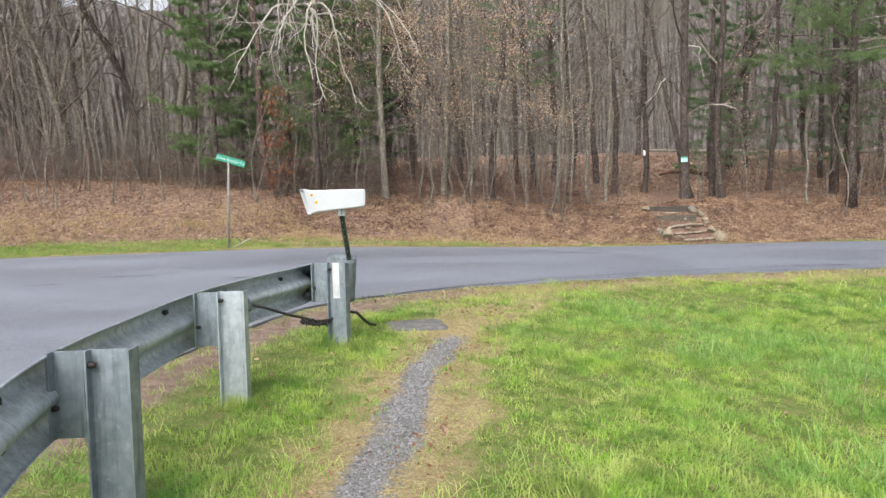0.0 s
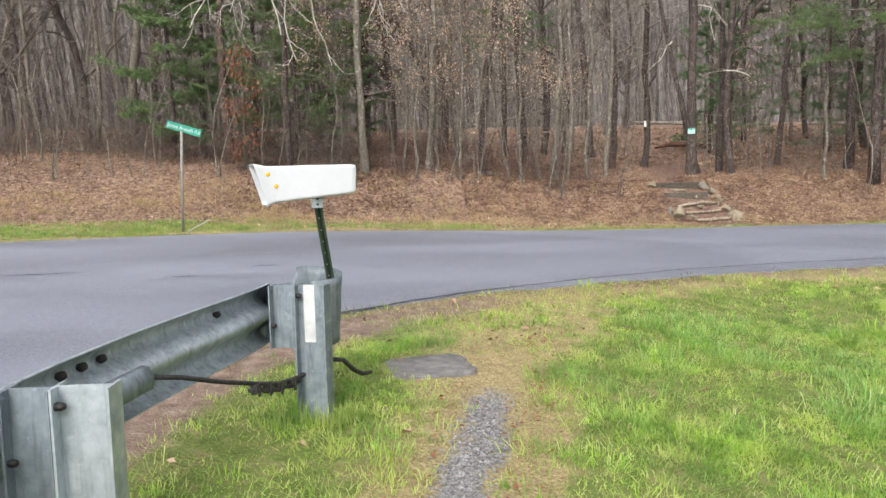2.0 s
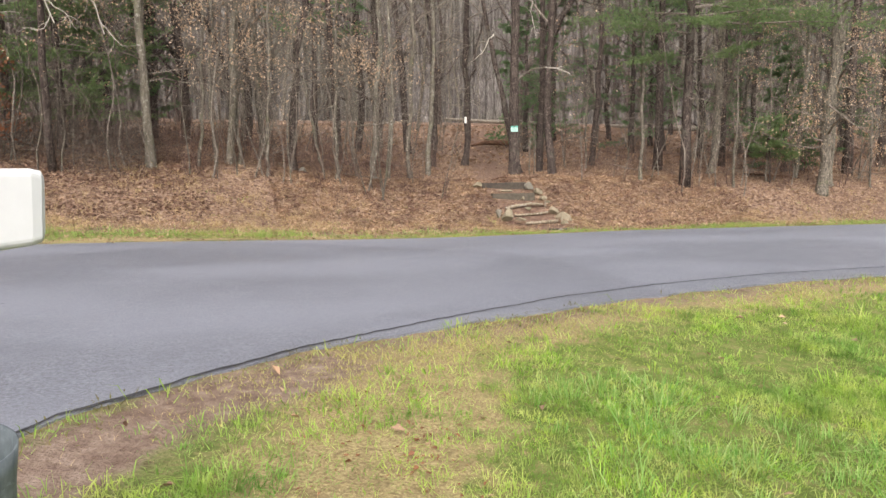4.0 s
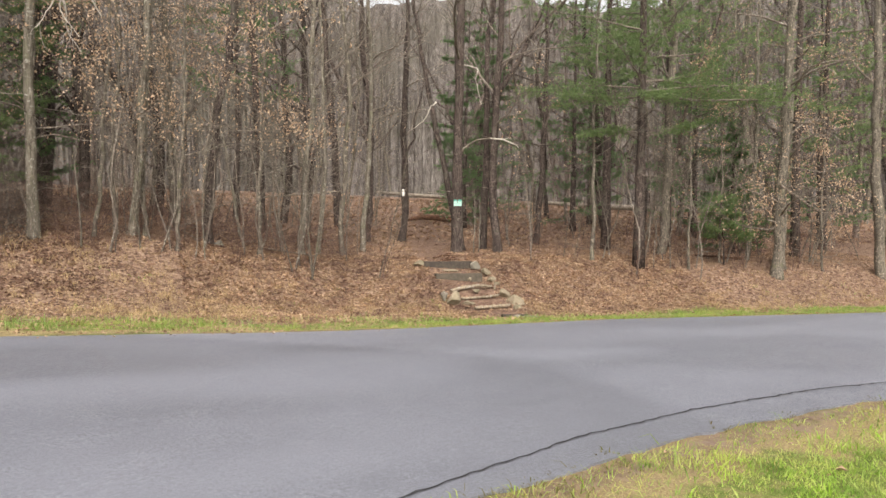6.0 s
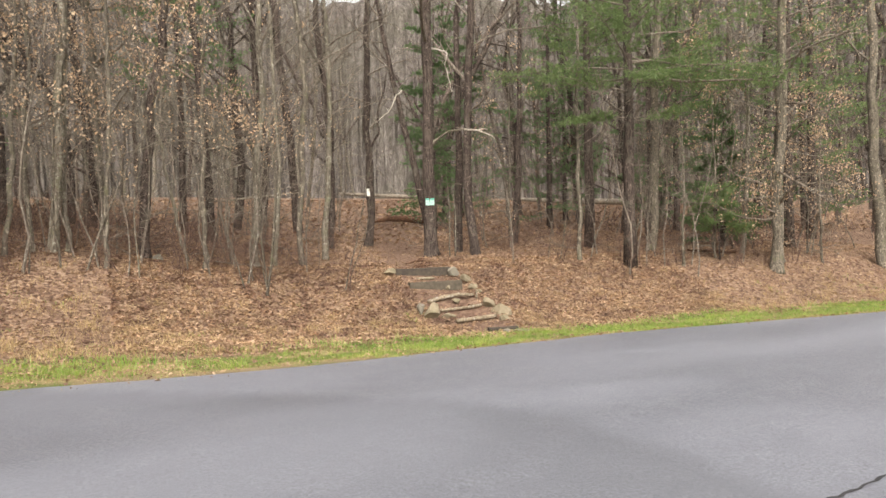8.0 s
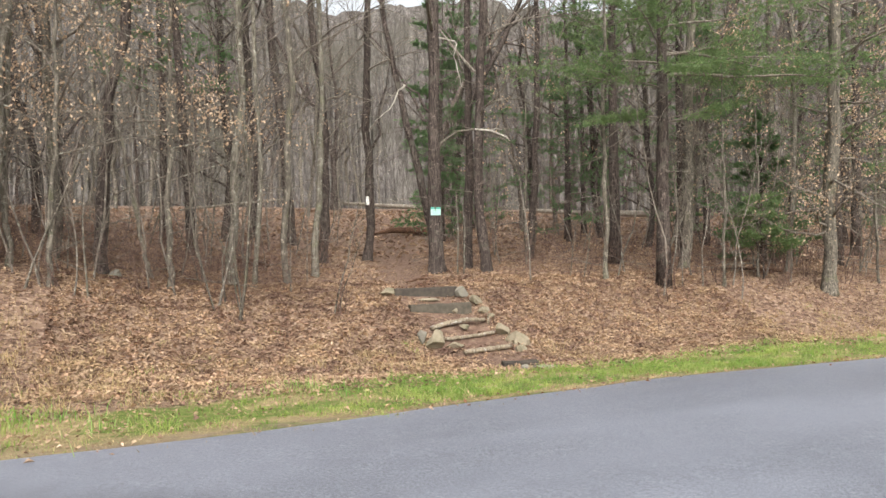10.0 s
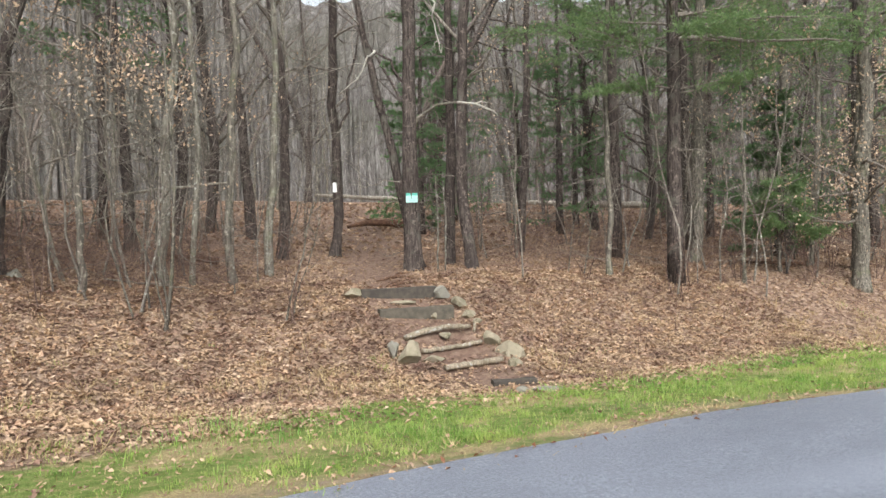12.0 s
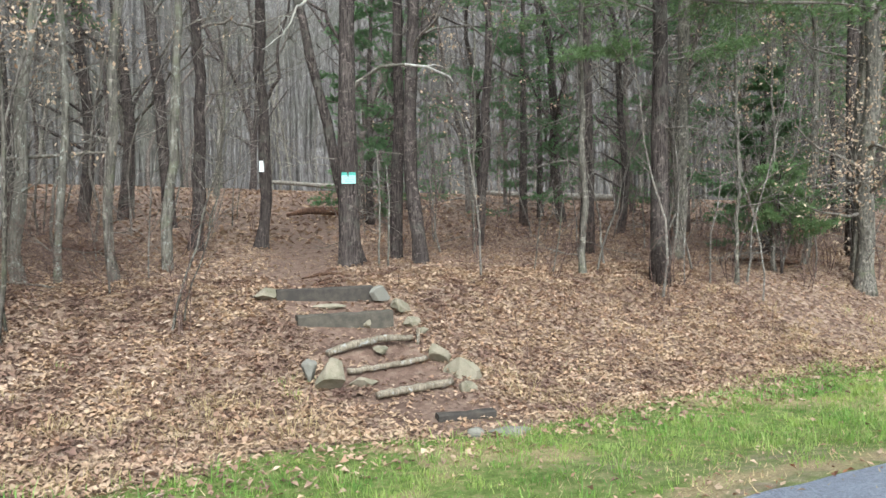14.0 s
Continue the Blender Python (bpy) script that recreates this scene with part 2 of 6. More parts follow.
def lumps(x, y, scale=1.0):
    return (np.sin(x * 1.7 * scale + 1.3 * np.sin(y * 1.1 * scale)) + np.sin(y * 2.3 * scale + 1.7 * np.sin(x * 0.9 * scale + 2))
            + 0.6 * np.sin((x + y) * 4.1 * scale) + 0.5 * np.sin((x - 1.3 * y) * 5.3 * scale + 1)) / 3.1


def steps(lo, hi, step, reach, grow=1.22):
    core = list(np.arange(lo, hi + step / 2, step))
    a, d = lo, step
    left, right = [], []
    while a > lo - reach:
        d *= grow
        a -= d
        left.append(a)
    a, d = hi, step
    while a < hi + reach:
        d *= grow
        a += d
        right.append(a)
    return np.array(left[::-1] + core + right)


def grass_limit(x):
    """How far past the road's edge the grass gives way to leaves."""
    return np.interp(x, [-12, -6, -3, 0, 2, 4, 6, 20], [2.4, 2.2, 1.25, 0.95, 1.2, 2.0, 2.7, 2.9])


def path_mid(y):
    return np.interp(y, [-5, 3.1, 5.6, 6.7, 8.5, 10.2], [-0.75, -0.37, -0.16, 0.08, 0.45, 1.1])


def trail_mid(y):
    return np.interp(y, [20, 22.5, 24.6, 26.5, 29, 33, 40, 60], [7.9, 7.9, 7.6, 7.9, 8.9, 10.3, 12.5, 20])


def build_ground():
    xs, ys = steps(-14, 24, 0.2, 700), steps(-1, 34, 0.2, 700)
    gx, gy = np.meshgrid(xs, ys)
    s, d = off_road(gx, gy), beyond(gx, gy)
    z = land(gx, gy)
    inside = np.minimum(-s, -d)
    z = z - 0.10 * ease(0.03, 0.25, inside)
    rough = ease(0.1, 0.8, np.maximum(s, d))
    z = z + rough * (0.018 * lumps(gx, gy) + 0.03 * lumps(gx + 9, gy - 4, 0.35))
    z = z - 0.05 * np.exp(-((gx - trail_mid(gy)) / 0.6) ** 2) * ease(24.5, 25.5, gy)
    ny, nx = gx.shape
    idx = np.arange(nx * ny).reshape(ny, nx)
    faces = np.stack([idx[:-1, :-1], idx[:-1, 1:], idx[1:, 1:], idx[1:, :-1]], -1).reshape(-1, 4)
    ob = loose("ground", np.stack([gx, gy, z], -1).reshape(-1, 3), faces, GROUND, True)
    trail = np.exp(-((gx - trail_mid(gy)) / (0.75 + 0.2 * lumps(gx, gy, 0.7))) ** 4) * ease(20.9, 21.8, gy)
    fields = {
        "leafy": ease(-0.4, 0.4, d - (grass_limit(gx) + 0.3 * lumps(gx, gy, 0.8))),
        "dirt": np.maximum.reduce([
            trail,
            np.where(s > -0.5, np.exp(-((s - 0.26 - 0.18 * ease(7, 8.2, gy)) / (0.24 + 0.14 * ease(7, 8.2, gy))) ** 2) * (1 - ease(0.0, 1.3, gx)) * ease(2.6, 3.6, gy), 0),
            0.5 * np.exp(-((d - 0.1 - 0.12 * lumps(gx, gy)) / 0.2) ** 2) * ease(-3, 2, gx), 0.55 * np.exp(-((d - 0.9) / 0.7) ** 2) * ease(0.05, 0.6, lumps(gx + 1, gy, 0.5)) * ease(3, 6, gx),
            0.55 * np.where(s > -0.4, np.exp(-((s - 0.12) / 0.35) ** 2), 0)]),
        "gravel": (0.86 + 0.14 * lumps(gx, gy, 1.6)) * np.exp(-((gx - path_mid(gy) - 0.06 * lumps(gx, gy, 1.4)) / 0.15) ** 4) * (1 - ease(6.5, 6.9, gy)),
        "dry": np.maximum.reduce([0.85 * np.exp(-((gx - path_mid(gy) - 0.15 * lumps(gx, gy, 1.3)) / (0.6 + 0.35 * ease(6.5, 9, gy))) ** 2),
                          0.7 * np.exp(-((d - 0.25 - 0.25 * lumps(gx, gy, 1.4)) / 0.3) ** 2), 0.6 * ease(0.1, 0.7, d) * ease(0.0, 0.5, lumps(gx + 2, gy + 5, 0.9)),
                          0.8 * np.where(s > -0.3, np.exp(-((s - 0.3 - 0.3 * lumps(gx, gy)) / 0.5) ** 2), 0) * ease(-1.5, 0.5, gx)]),
    }
    for key, val in fields.items():
        at = ob.data.attributes.new(key, "FLOAT", "POINT")
        at.data.foreach_set("value", np.clip(val, 0, 1).astype(np.float32).ravel())
    tagged(ob, "rough ground of grass verge, dirt and leaf-covered bank", "ground", kind="structure")
    return ob


def ground_material():
    m, n, l, b = shader("ground_cover", 0.95, 0, 0.1)

    def field(key, amount=0.5, scale=5.0):
        a = n.new("ShaderNodeAttribute")
        a.attribute_name = key
        f = calc(m, "ADD", a.outputs["Fac"], calc(m, "MULTIPLY", calc(m, "SUBTRACT", noise_node(m, scale, 6, 0.7), 0.5), amount))
        return ramp(m, f, [(0.38, (0, 0, 0)), (0.62, (1, 1, 1))])

    fine, mid, big = noise_node(m, 55, 5, 0.7), noise_node(m, 9, 6, 0.65), noise_node(m, 1.1, 4, 0.6)
    turf = ramp(m, mid, [(0.3, (0.07, 0.11, 0.025)), (0.48, (0.14, 0.20, 0.05)), (0.64, (0.24, 0.23, 0.10)), (0.78, (0.20, 0.14, 0.08))])
    turf = mix(m, ramp(m, fine, [(0.35, (0, 0, 0)), (0.7, (0.6, 0.6, 0.6))]), turf, (0.09, 0.075, 0.03))
    dry = mix(m, ramp(m, mid, [(0.45, (0, 0, 0)), (0.65, (0.55, 0.55, 0.55))]), ramp(m, fine, [(0.3, (0.14, 0.10, 0.055)), (0.55, (0.34, 0.28, 0.145)), (0.75, (0.48, 0.41, 0.24))]), (0.17, 0.125, 0.07))
    dirt = ramp(m, mid, [(0.3, (0.12, 0.08, 0.06)), (0.55, (0.21, 0.155, 0.125)), (0.75, (0.31, 0.25, 0.21))])
    stones = n.new("ShaderNodeTexVoronoi")
    stones.inputs["Scale"].default_value = 45
    l.new(n.new("ShaderNodeNewGeometry").outputs["Position"], stones.inputs["Vector"])
    pick = n.new("ShaderNodeSeparateColor")
    l.new(stones.outputs["Color"], pick.inputs[0])
    grit = mix(m, 0.6, ramp(m, stones.outputs["Distance"], [(0.0, (0.27, 0.265, 0.265)), (0.75, (0.08, 0.073, 0.07))]), ramp(m, pick.outputs[0], [(0.0, (0.1, 0.096, 0.094)), (1.0, (0.34, 0.34, 0.34))]))
    cells = n.new("ShaderNodeTexVoronoi")
    cells.inputs["Scale"].default_value = 15
    l.new(n.new("ShaderNodeNewGeometry").outputs["Position"], cells.inputs["Vector"])
    sep = n.new("ShaderNodeSeparateColor")
    l.new(cells.outputs["Color"], sep.inputs[0])
    litter = ramp(m, sep.outputs[0], [(0.0, (0.085, 0.054, 0.042)), (0.35, (0.17, 0.11, 0.082)), (0.65, (0.25, 0.17, 0.125)), (0.9, (0.34, 0.25, 0.19))])
    litter = mix(m, ramp(m, big, [(0.35, (0, 0, 0)), (0.75, (0.5, 0.5, 0.5))]), litter, (0.12, 0.075, 0.055))
    col = mix(m, field("dry", 1.5, 3.0), turf, dry)
    col = mix(m, field("dirt", 0.9), col, dirt)
    col = mix(m, field("gravel", 1.1, 4.0), col, grit)
    col = mix(m, field("leafy", 0.8), col, litter)
    trail = n.new("ShaderNodeAttribute")
    trail.attribute_name = "dirt"
    soil = mix(m, field("leafy", 0.4), dirt, ramp(m, mid, [(0.3, (0.085, 0.052, 0.04)), (0.55, (0.15, 0.098, 0.076)), (0.75, (0.23, 0.165, 0.13))]))
    l.new(mix(m, calc(m, "MULTIPLY", trail.outputs["Fac"], 0.7), col, soil), b.inputs["Base Color"])
    bump(m, b, mix(m, 0.5, fine, stones.outputs["Distance"]), 0.02)
    return m


def asphalt():
    m, n, l, b = shader("asphalt", 0.6, 0, 0.75)
    fine, mid, big = noise_node(m, 95, 4, 0.75), noise_node(m, 3.2, 6, 0.6), noise_node(m, 0.35, 4, 0.55, (0.6, 1.6, 1))
    col = ramp(m, fine, [(0.3, (0.078, 0.082, 0.096)), (0.5, (0.177, 0.185, 0.212)), (0.72, (0.308, 0.319, 0.365))])
    grains = noise_node(m, 44, 3, 0.6)
    col = mix(m, ramp(m, grains, [(0.53, (0, 0, 0)), (0.61, (0.75, 0.75, 0.75))]), col, (0.068, 0.071, 0.080))
    col = mix(m, ramp(m, grains, [(0.36, (0.7, 0.7, 0.7)), (0.44, (0, 0, 0))]), col, (0.34, 0.35, 0.387))
    col = mix(m, ramp(m, mid, [(0.38, (0, 0, 0)), (0.66, (0.6, 0.6, 0.6))]), col, (0.131, 0.137, 0.160))
    col = mix(m, ramp(m, big, [(0.42, (0, 0, 0)), (0.6, (0.5, 0.5, 0.5))]), col, (0.228, 0.236, 0.269))
    l.new(col, b.inputs["Base Color"])
    worn = n.new("ShaderNodeAttribute")
    worn.attribute_name = "worn"
    col = mix(m, calc(m, "MULTIPLY", worn.outputs["Fac"], 0.4), col, (0.080, 0.083, 0.095))
    col = mix(m, 1.0, col, (0.965, 0.99, 1.05), "MULTIPLY")
    l.new(col, b.inputs["Base Color"])
    l.new(ramp(m, big, [(0.35, (0.36, 0.36, 0.36)), (0.65, (0.50, 0.50, 0.50))]), b.inputs["Roughness"])
    bump(m, b, fine, 0.004)
    return m


GROUND = ground_material()
ASPHALT = asphalt()
build_ground()


def build_road():
    rows, v, f = 30, [], []
    west = np.concatenate([[-120, -90, -60, -45, -32], np.arange(-24, -2.5, 0.5), [-2.4]])
    east = np.concatenate([np.arange(-2.4, 26, 0.16), [28, 32, 40, 55, 80, 120]])
    for xs, lo in ((west, np.full(len(west), -60.0)), (east, near_edge(east) + 0.05 * lumps(east, east * 0.3, 2.2) + 0.03 * lumps(east, -east, 5.1))):
        hi = far_edge(xs) + 0.04 * lumps(xs, xs * 0.4, 1.7)
        if xs is east:
            lo[0] = 2.5
        k, at = rows + 2, len(v)
        for x, a, c in zip(xs, lo, hi):
            ys = a + (c - a) * np.linspace(0, 1, rows) ** (0.4 if a < -50 else 1)
            zs = land(np.full(rows, x), ys) + 0.012
            v += [(x, ys[0], zs[0] - 0.08)] + list(zip([x] * rows, ys, zs)) + [(x, ys[-1], zs[-1] - 0.08)]
        for i in range(len(xs) - 1):
            for j in range(k - 1):
                f.append((at + i * k + j, at + (i + 1) * k + j, at + (i + 1) * k + j + 1, at + i * k + j + 1))
    ob = loose("road", v, f, ASPHALT, False)
    p = np.array(v)
    line = np.interp(p[:, 1], [11.5, 12.8, 13.8, 14.65, 15.2, 16.3, 17.2], [4.16, 4.16, 4.07, 3.73, 3.12, 1.9, 0.2]) + 0.05 * lumps(p[:, 0] * 2, p[:, 1] * 2)
    worn = ease(-0.08, 0.08, line - p[:, 0]) * np.exp(-np.clip(line - p[:, 0], 0, None) / 2.6)
    at = ob.data.attributes.new("worn", "FLOAT", "POINT")
    at.data.foreach_set("value", worn.astype(np.float32))
    tagged(ob, "grey asphalt road curving past a grass verge", "road", kind="structure")


build_road()


def road_seam():
    """The dark crack between the carriageway and its patched shoulder."""
    xs = np.arange(-1.9, 30, 0.07)
    off = np.interp(xs, [-1.9, -0.5, 0.3, 1.3, 2.87, 6, 30], [0.02, 0.03, 0.08, 0.26, 0.43, 0.48, 0.46])
    y = near_edge(xs) + off + 0.018 * lumps(xs * 6, xs * 4) + 0.01 * np.sin(xs * 31)
    w = 0.008 + 0.011 * np.abs(lumps(xs * 9, xs)) + 0.014 * (1 - ease(-0.4, 1.4, xs))
    z = land(xs, y) + 0.017
    v = np.concatenate([np.stack([xs, y - w, z], -1), np.stack([xs, y + w, z], -1)])
    n = len(xs)
    f = [(i, i + 1, n + i + 1, n + i) for i in range(n - 1)]
    tagged(loose("road_seam", v, f, TAR), "dark tarry crack along the road shoulder", "road", kind="structure")


def road_cracks():
    rng = np.random.default_rng(8)
    for x, y, ln in ((-6.3, 11.0, 0.5), (-5.7, 11.9, 1.0), (-3.4, 11.5, 0.35), (-2.6, 12.3, 0.35)):
        xs = np.linspace(x, x + ln, 9)
        ys = y + 0.15 * (xs - x) + rng.normal(0, 0.012, 9)
        w = 0.035 * np.sin(np.linspace(0.15, 3.0, 9)) * rng.uniform(0.5, 1.2, 9)
        z = land(xs, ys) + 0.017
        v = np.concatenate([np.stack([xs, ys - w, z], -1), np.stack([xs, ys + w, z], -1)])
        tagged(loose("road_crack", v, [(i, i + 1, 10 + i, 9 + i) for i in range(8)], TAR), "short dark worn crack in the asphalt", "road", kind="structure")


TAR = plain("tar", (0.035, 0.035, 0.039), 0.7, 0, (0.06, 0.06, 0.066), 9)
road_seam()
road_cracks()


# ---- trees ----
def limb(rng, start, way, length, r0, r1, n, wander, lift=0.0):
    pts, p, d = [np.array(start, float)], np.array(start, float), np.array(way, float)
    d /= np.linalg.norm(d)
    for _ in range(n):
        d = d + rng.normal(0, wander, 3) + np.array([0, 0, lift])
        d /= np.linalg.norm(d)
        p = p + d * length / n
        pts.append(p.copy())
    return np.array(pts), np.linspace(r0, r1, n + 1)


def along(pts, t):
    i = min(int(t * (len(pts) - 1)), len(pts) - 2)
    k = t * (len(pts) - 1) - i
    return pts[i] * (1 - k) + pts[i + 1] * k, pts[i + 1] - pts[i]


def aside(rng, d, tilt):
    d = d / (np.linalg.norm(d) + 1e-9)
    u = rng.normal(0, 1, 3)
    u -= d * u.dot(d)
    u /= np.linalg.norm(u) + 1e-9
    return d * math.cos(tilt) + u * math.sin(tilt)


def leaf_cards(rng, at, size, droop=0.3):
    """Folded leaf blades: six vertices and two quads each."""
    at = np.asarray(at, float)
    n = len(at)
    u = rng.normal(0, 1, (n, 3))
    u[:, 2] -= droop
    u /= np.linalg.norm(u, axis=1)[:, None]
    w = np.cross(u, rng.normal(0, 1, (n, 3)))
    w /= np.linalg.norm(w, axis=1)[:, None]
    k = np.cross(u, w)
    s = (size * rng.uniform(0.6, 1.3, n))[:, None]
    a, b = at, at + u * s
    mid = at + u * s * 0.5
    v = np.stack([a, mid + w * s * 0.28 + k * s * 0.08, b, mid - w * s * 0.28 + k * s * 0.08, mid - k * s * 0.02], 1).reshape(-1, 3)
    q = np.arange(n)[:, None] * 5
    f = np.concatenate([q + np.array([[0, 1, 4]]), q + np.array([[1, 2, 4]]), q + np.array([[2, 3, 4]]), q + np.array([[3, 0, 4]])])
    return v, f


def twig_blades(rng, ats, ways, lens, w):
    """Thin kinked twigs, two triangles each."""
    ats, ways, lens = np.array(ats), np.array(ways), np.array(lens)[:, None]
    side = np.cross(ways, rng.normal(0, 1, ats.shape))
    side /= np.linalg.norm(side, axis=1)[:, None] + 1e-9
    kink = ats + ways * lens * 0.5 + rng.normal(0, 0.06, ats.shape) * lens
    tip = kink + (ways + rng.normal(0, 0.35, ats.shape)) * lens * 0.5
    v = np.stack([ats - side * w, ats + side * w, kink, kink + side * w * 0.8, tip], 1)
    f = np.arange(len(ats))[:, None] * 5
    return v.reshape(-1, 3), np.concatenate([f + np.array([[0, 1, 2]]), f + np.array([[2, 3, 4]])]), tip


def tree_mesh(seed, height, r, lean=(0, 0), clear=0.3, boughs=16, fine=2, wander=0.045, spread=1.0, tilt=(0.6, 1.15)):
    """Trunk and boughs of a bare tree at the origin; also the twig ends."""
    rng = np.random.default_rng(seed)
    trunk, crown, ends, bits = Buf(), Buf(), [], []
    n = 26
    zs = np.linspace(0, 1, n) ** 1.15
    wob = np.cumsum(rng.normal(0, wander * 0.8, (n, 2)), 0) * height / 16
    wob -= wob[0]
    pts = np.column_stack([wob[:, 0] + lean[0] * zs * height, wob[:, 1] + lean[1] * zs * height, zs * height])
    rad = r * (1 - 0.88 * zs)
    rad[0] *= 1.6
    pts = np.insert(pts, 1, pts[0] * 0.93 + pts[1] * 0.07, 0)
    rad = np.insert(rad, 1, r * 1.15)
    pts[0][2] = -0.15
    rad = rad * rng.uniform(0.88, 1.12, len(rad))
    trunk.tube(pts, rad, 9 if r > 0.09 else 6)
    for i in range(10):
        p, d = along(pts, rng.uniform(0.07, 0.45))
        a = rng.uniform(0, 6.283)
        bp, br = limb(rng, p, (math.cos(a), math.sin(a), rng.uniform(-0.25, 0.5)), rng.uniform(0.4, 1.7), 0.012, 0.004, 5, 0.22)
        crown.tube(bp, br, 3, False)
        for _ in range(5):
            q, e = along(bp, rng.uniform(0.25, 1))
            tp, tr = limb(rng, q, aside(rng, e, rng.uniform(0.4, 1.0)), rng.uniform(0.15, 0.6), 0.006, 0.003, 3, 0.25)
            crown.tube(tp, tr, 3, False)
    for i in range(boughs):
        t = clear + (0.97 - clear) * (i + rng.random()) / boughs
        p, d = along(pts, t)
        ln = spread * height * rng.uniform(0.10, 0.24) * (1.15 - 0.75 * t)
        rb = max(0.008, r * (1 - 0.85 * t) * rng.uniform(0.3, 0.55))
        rb = min(rb, 0.012 + 0.012 * ln)
        bp, br = limb(rng, p, aside(rng, d, rng.uniform(*tilt)), ln, rb, rb * 0.25, 6, 0.16, 0.05 if tilt[1] < 1.3 else 0.0)
        crown.tube(bp, br, 5, False)
        ends.append(bp[-1])
        high = 1.0 if p[2] < 9 else 0.5 if p[2] < 12 else 0.25
        for _ in range(int(4 * fine * high)):
            q, e = along(bp, rng.uniform(0.25, 1))
            tl = ln * rng.uniform(0.25, 0.5)
            tp, tr = limb(rng, q, aside(rng, e, rng.uniform(0.4, 0.9)), tl, rb * 0.35, rb * 0.1, 4, 0.18, 0.03)
            crown.tube(tp, np.maximum(tr, 0.003), 3, False)
            ends += [tp[-1], tp[2]]
            for _ in range(int(5 * fine)):
                q2, e2 = along(tp, rng.uniform(0.15, 1))
                bits.append((q2, aside(rng, e2, rng.uniform(0.4, 0.9)), tl * rng.uniform(0.3, 0.7)))
    v, f, tips = twig_blades(rng, [q[0] for q in bits], [q[1] for q in bits], [q[2] for q in bits], 0.0035)
    crown.add(v, [tuple(q) for q in f.tolist()])
    ends += list(tips)
    return trunk, crown, np.array(ends)


def bare_tree(x, y, r, height, seed, material, lean=(0, 0), clear=0.3, boughs=15, fine=1.5, label="", spread=1.0, wander=0.062, leaves=None, leaf_size=0.07, leaf_share=0.5, group="trees of the wood", thick=3, band=(0, 99), tilt=(0.6, 1.15)):
    z = float(land(x, y))
    t = thing("tree", (x, y, z), label or "bare leafless tree with grey-brown bark on the leafy bank", "tree", group)
    trunk, crown, ends = tree_mesh(seed, height, r, lean, clear, boughs, fine, wander, spread, tilt)
    part("trunk", trunk, material, t)
    part("crown", crown, TWIG, t, "bare thin limbs and twigs")
    if leaves:
        rng = np.random.default_rng(seed + 7)
        ends = ends[(ends[:, 2] > band[0]) & (ends[:, 2] < band[1])]
        k = rng.random(len(ends)) < leaf_share
        at = np.repeat(ends[k], thick, 0)
        at = at + rng.normal(0, 0.12, at.shape)
        v, f = leaf_cards(rng, at, leaf_size, 0.8)
        ob = loose("leaves", v, f, leaves)
        ob.parent = t
        tagged(ob, "withered tan leaves still hanging")
    return t


def tree_at(x, y, r, seed, material=None, **k):
    material = material or BARK_GREY
    height = k.pop("height", 9 + 55 * r + (seed % 5))
    return bare_tree(x, y, r, min(height, 22), seed, material, **k)


# trees along the crest of the bank, from west to east
DARK_LABEL = "tall leafless tree with dark furrowed bark in the leaf litter"
PALE_LABEL = "slim leafless tree with pale smooth bark on the bank"
GREY_LABEL = "leafless tree with mossy grey bark on the bank"
RED_LABEL = "leafless tree with reddish brown bark on the bank"
tree_at(-17.6, 30.8, 0.142, 11, BARK_DARK, lean=(-0.12, 0), label=DARK_LABEL)
tree_at(-15.3, 32.2, 0.124, 12, BARK_DARK, lean=(-0.16, 0.02), label=DARK_LABEL)
tree_at(-13.4, 28.6, 0.075, 41, lean=(-0.05, 0), label=GREY_LABEL)
tree_at(-11.6, 28.9, 0.089, 13, label=GREY_LABEL)
tree_at(-10.2, 29.2, 0.158, 14, label=GREY_LABEL)
tree_at(-6.2, 25.9, 0.15, 15, BARK_RED, lean=(-0.05, 0), label=RED_LABEL)
tree_at(-3.7, 27.6, 0.106, 16, label=GREY_LABEL)
tree_at(-1.9, 24.9, 0.13, 17, BARK_PALE, wander=0.02, label=PALE_LABEL)
tree_at(-0.75, 25.2, 0.056, 18, label=GREY_LABEL)
tree_at(0.05, 25.8, 0.105, 19, BARK_PALE, lean=(0.02, 0), label=PALE_LABEL)
tree_at(0.32, 25.9, 0.06, 42, BARK_PALE, label=PALE_LABEL)
tree_at(0.94, 27.1, 0.104, 20, label=GREY_LABEL)
tree_at(1.8, 25.9, 0.12, 21, BARK_DARK, lean=(0.1, 0), label=DARK_LABEL)
tree_at(2.64, 25.9, 0.045, 43, BARK_PALE, lean=(-0.16, 0), height=7, label=PALE_LABEL)
tree_at(4.1, 25.9, 0.09, 22, BARK_PALE, label=PALE_LABEL)
tree_at(4.53, 25.9, 0.055, 23, BARK_PALE, label=PALE_LABEL)
tree_at(5.2, 25.95, 0.075, 24, label=GREY_LABEL)
tree_at(6.0, 26.8, 0.085, 25, BARK_PALE, label=PALE_LABEL)
tree_at(6.87, 29.3, 0.12, 26, BARK_DARK, lean=(-0.03, 0), label=DARK_LABEL)
tree_at(7.1, 33.5, 0.15, 44, BARK_DARK, lean=(-0.1, 0), label=DARK_LABEL)
tree_at(3.9, 31.0, 0.14, 45, BARK_DARK, lean=(-0.03, 0), label=DARK_LABEL)
blaze_tree = tree_at(8.2, 29.7, 0.122, 27, BARK_DARK, clear=0.22, label="dark-barked tree with a white painted trail blaze")
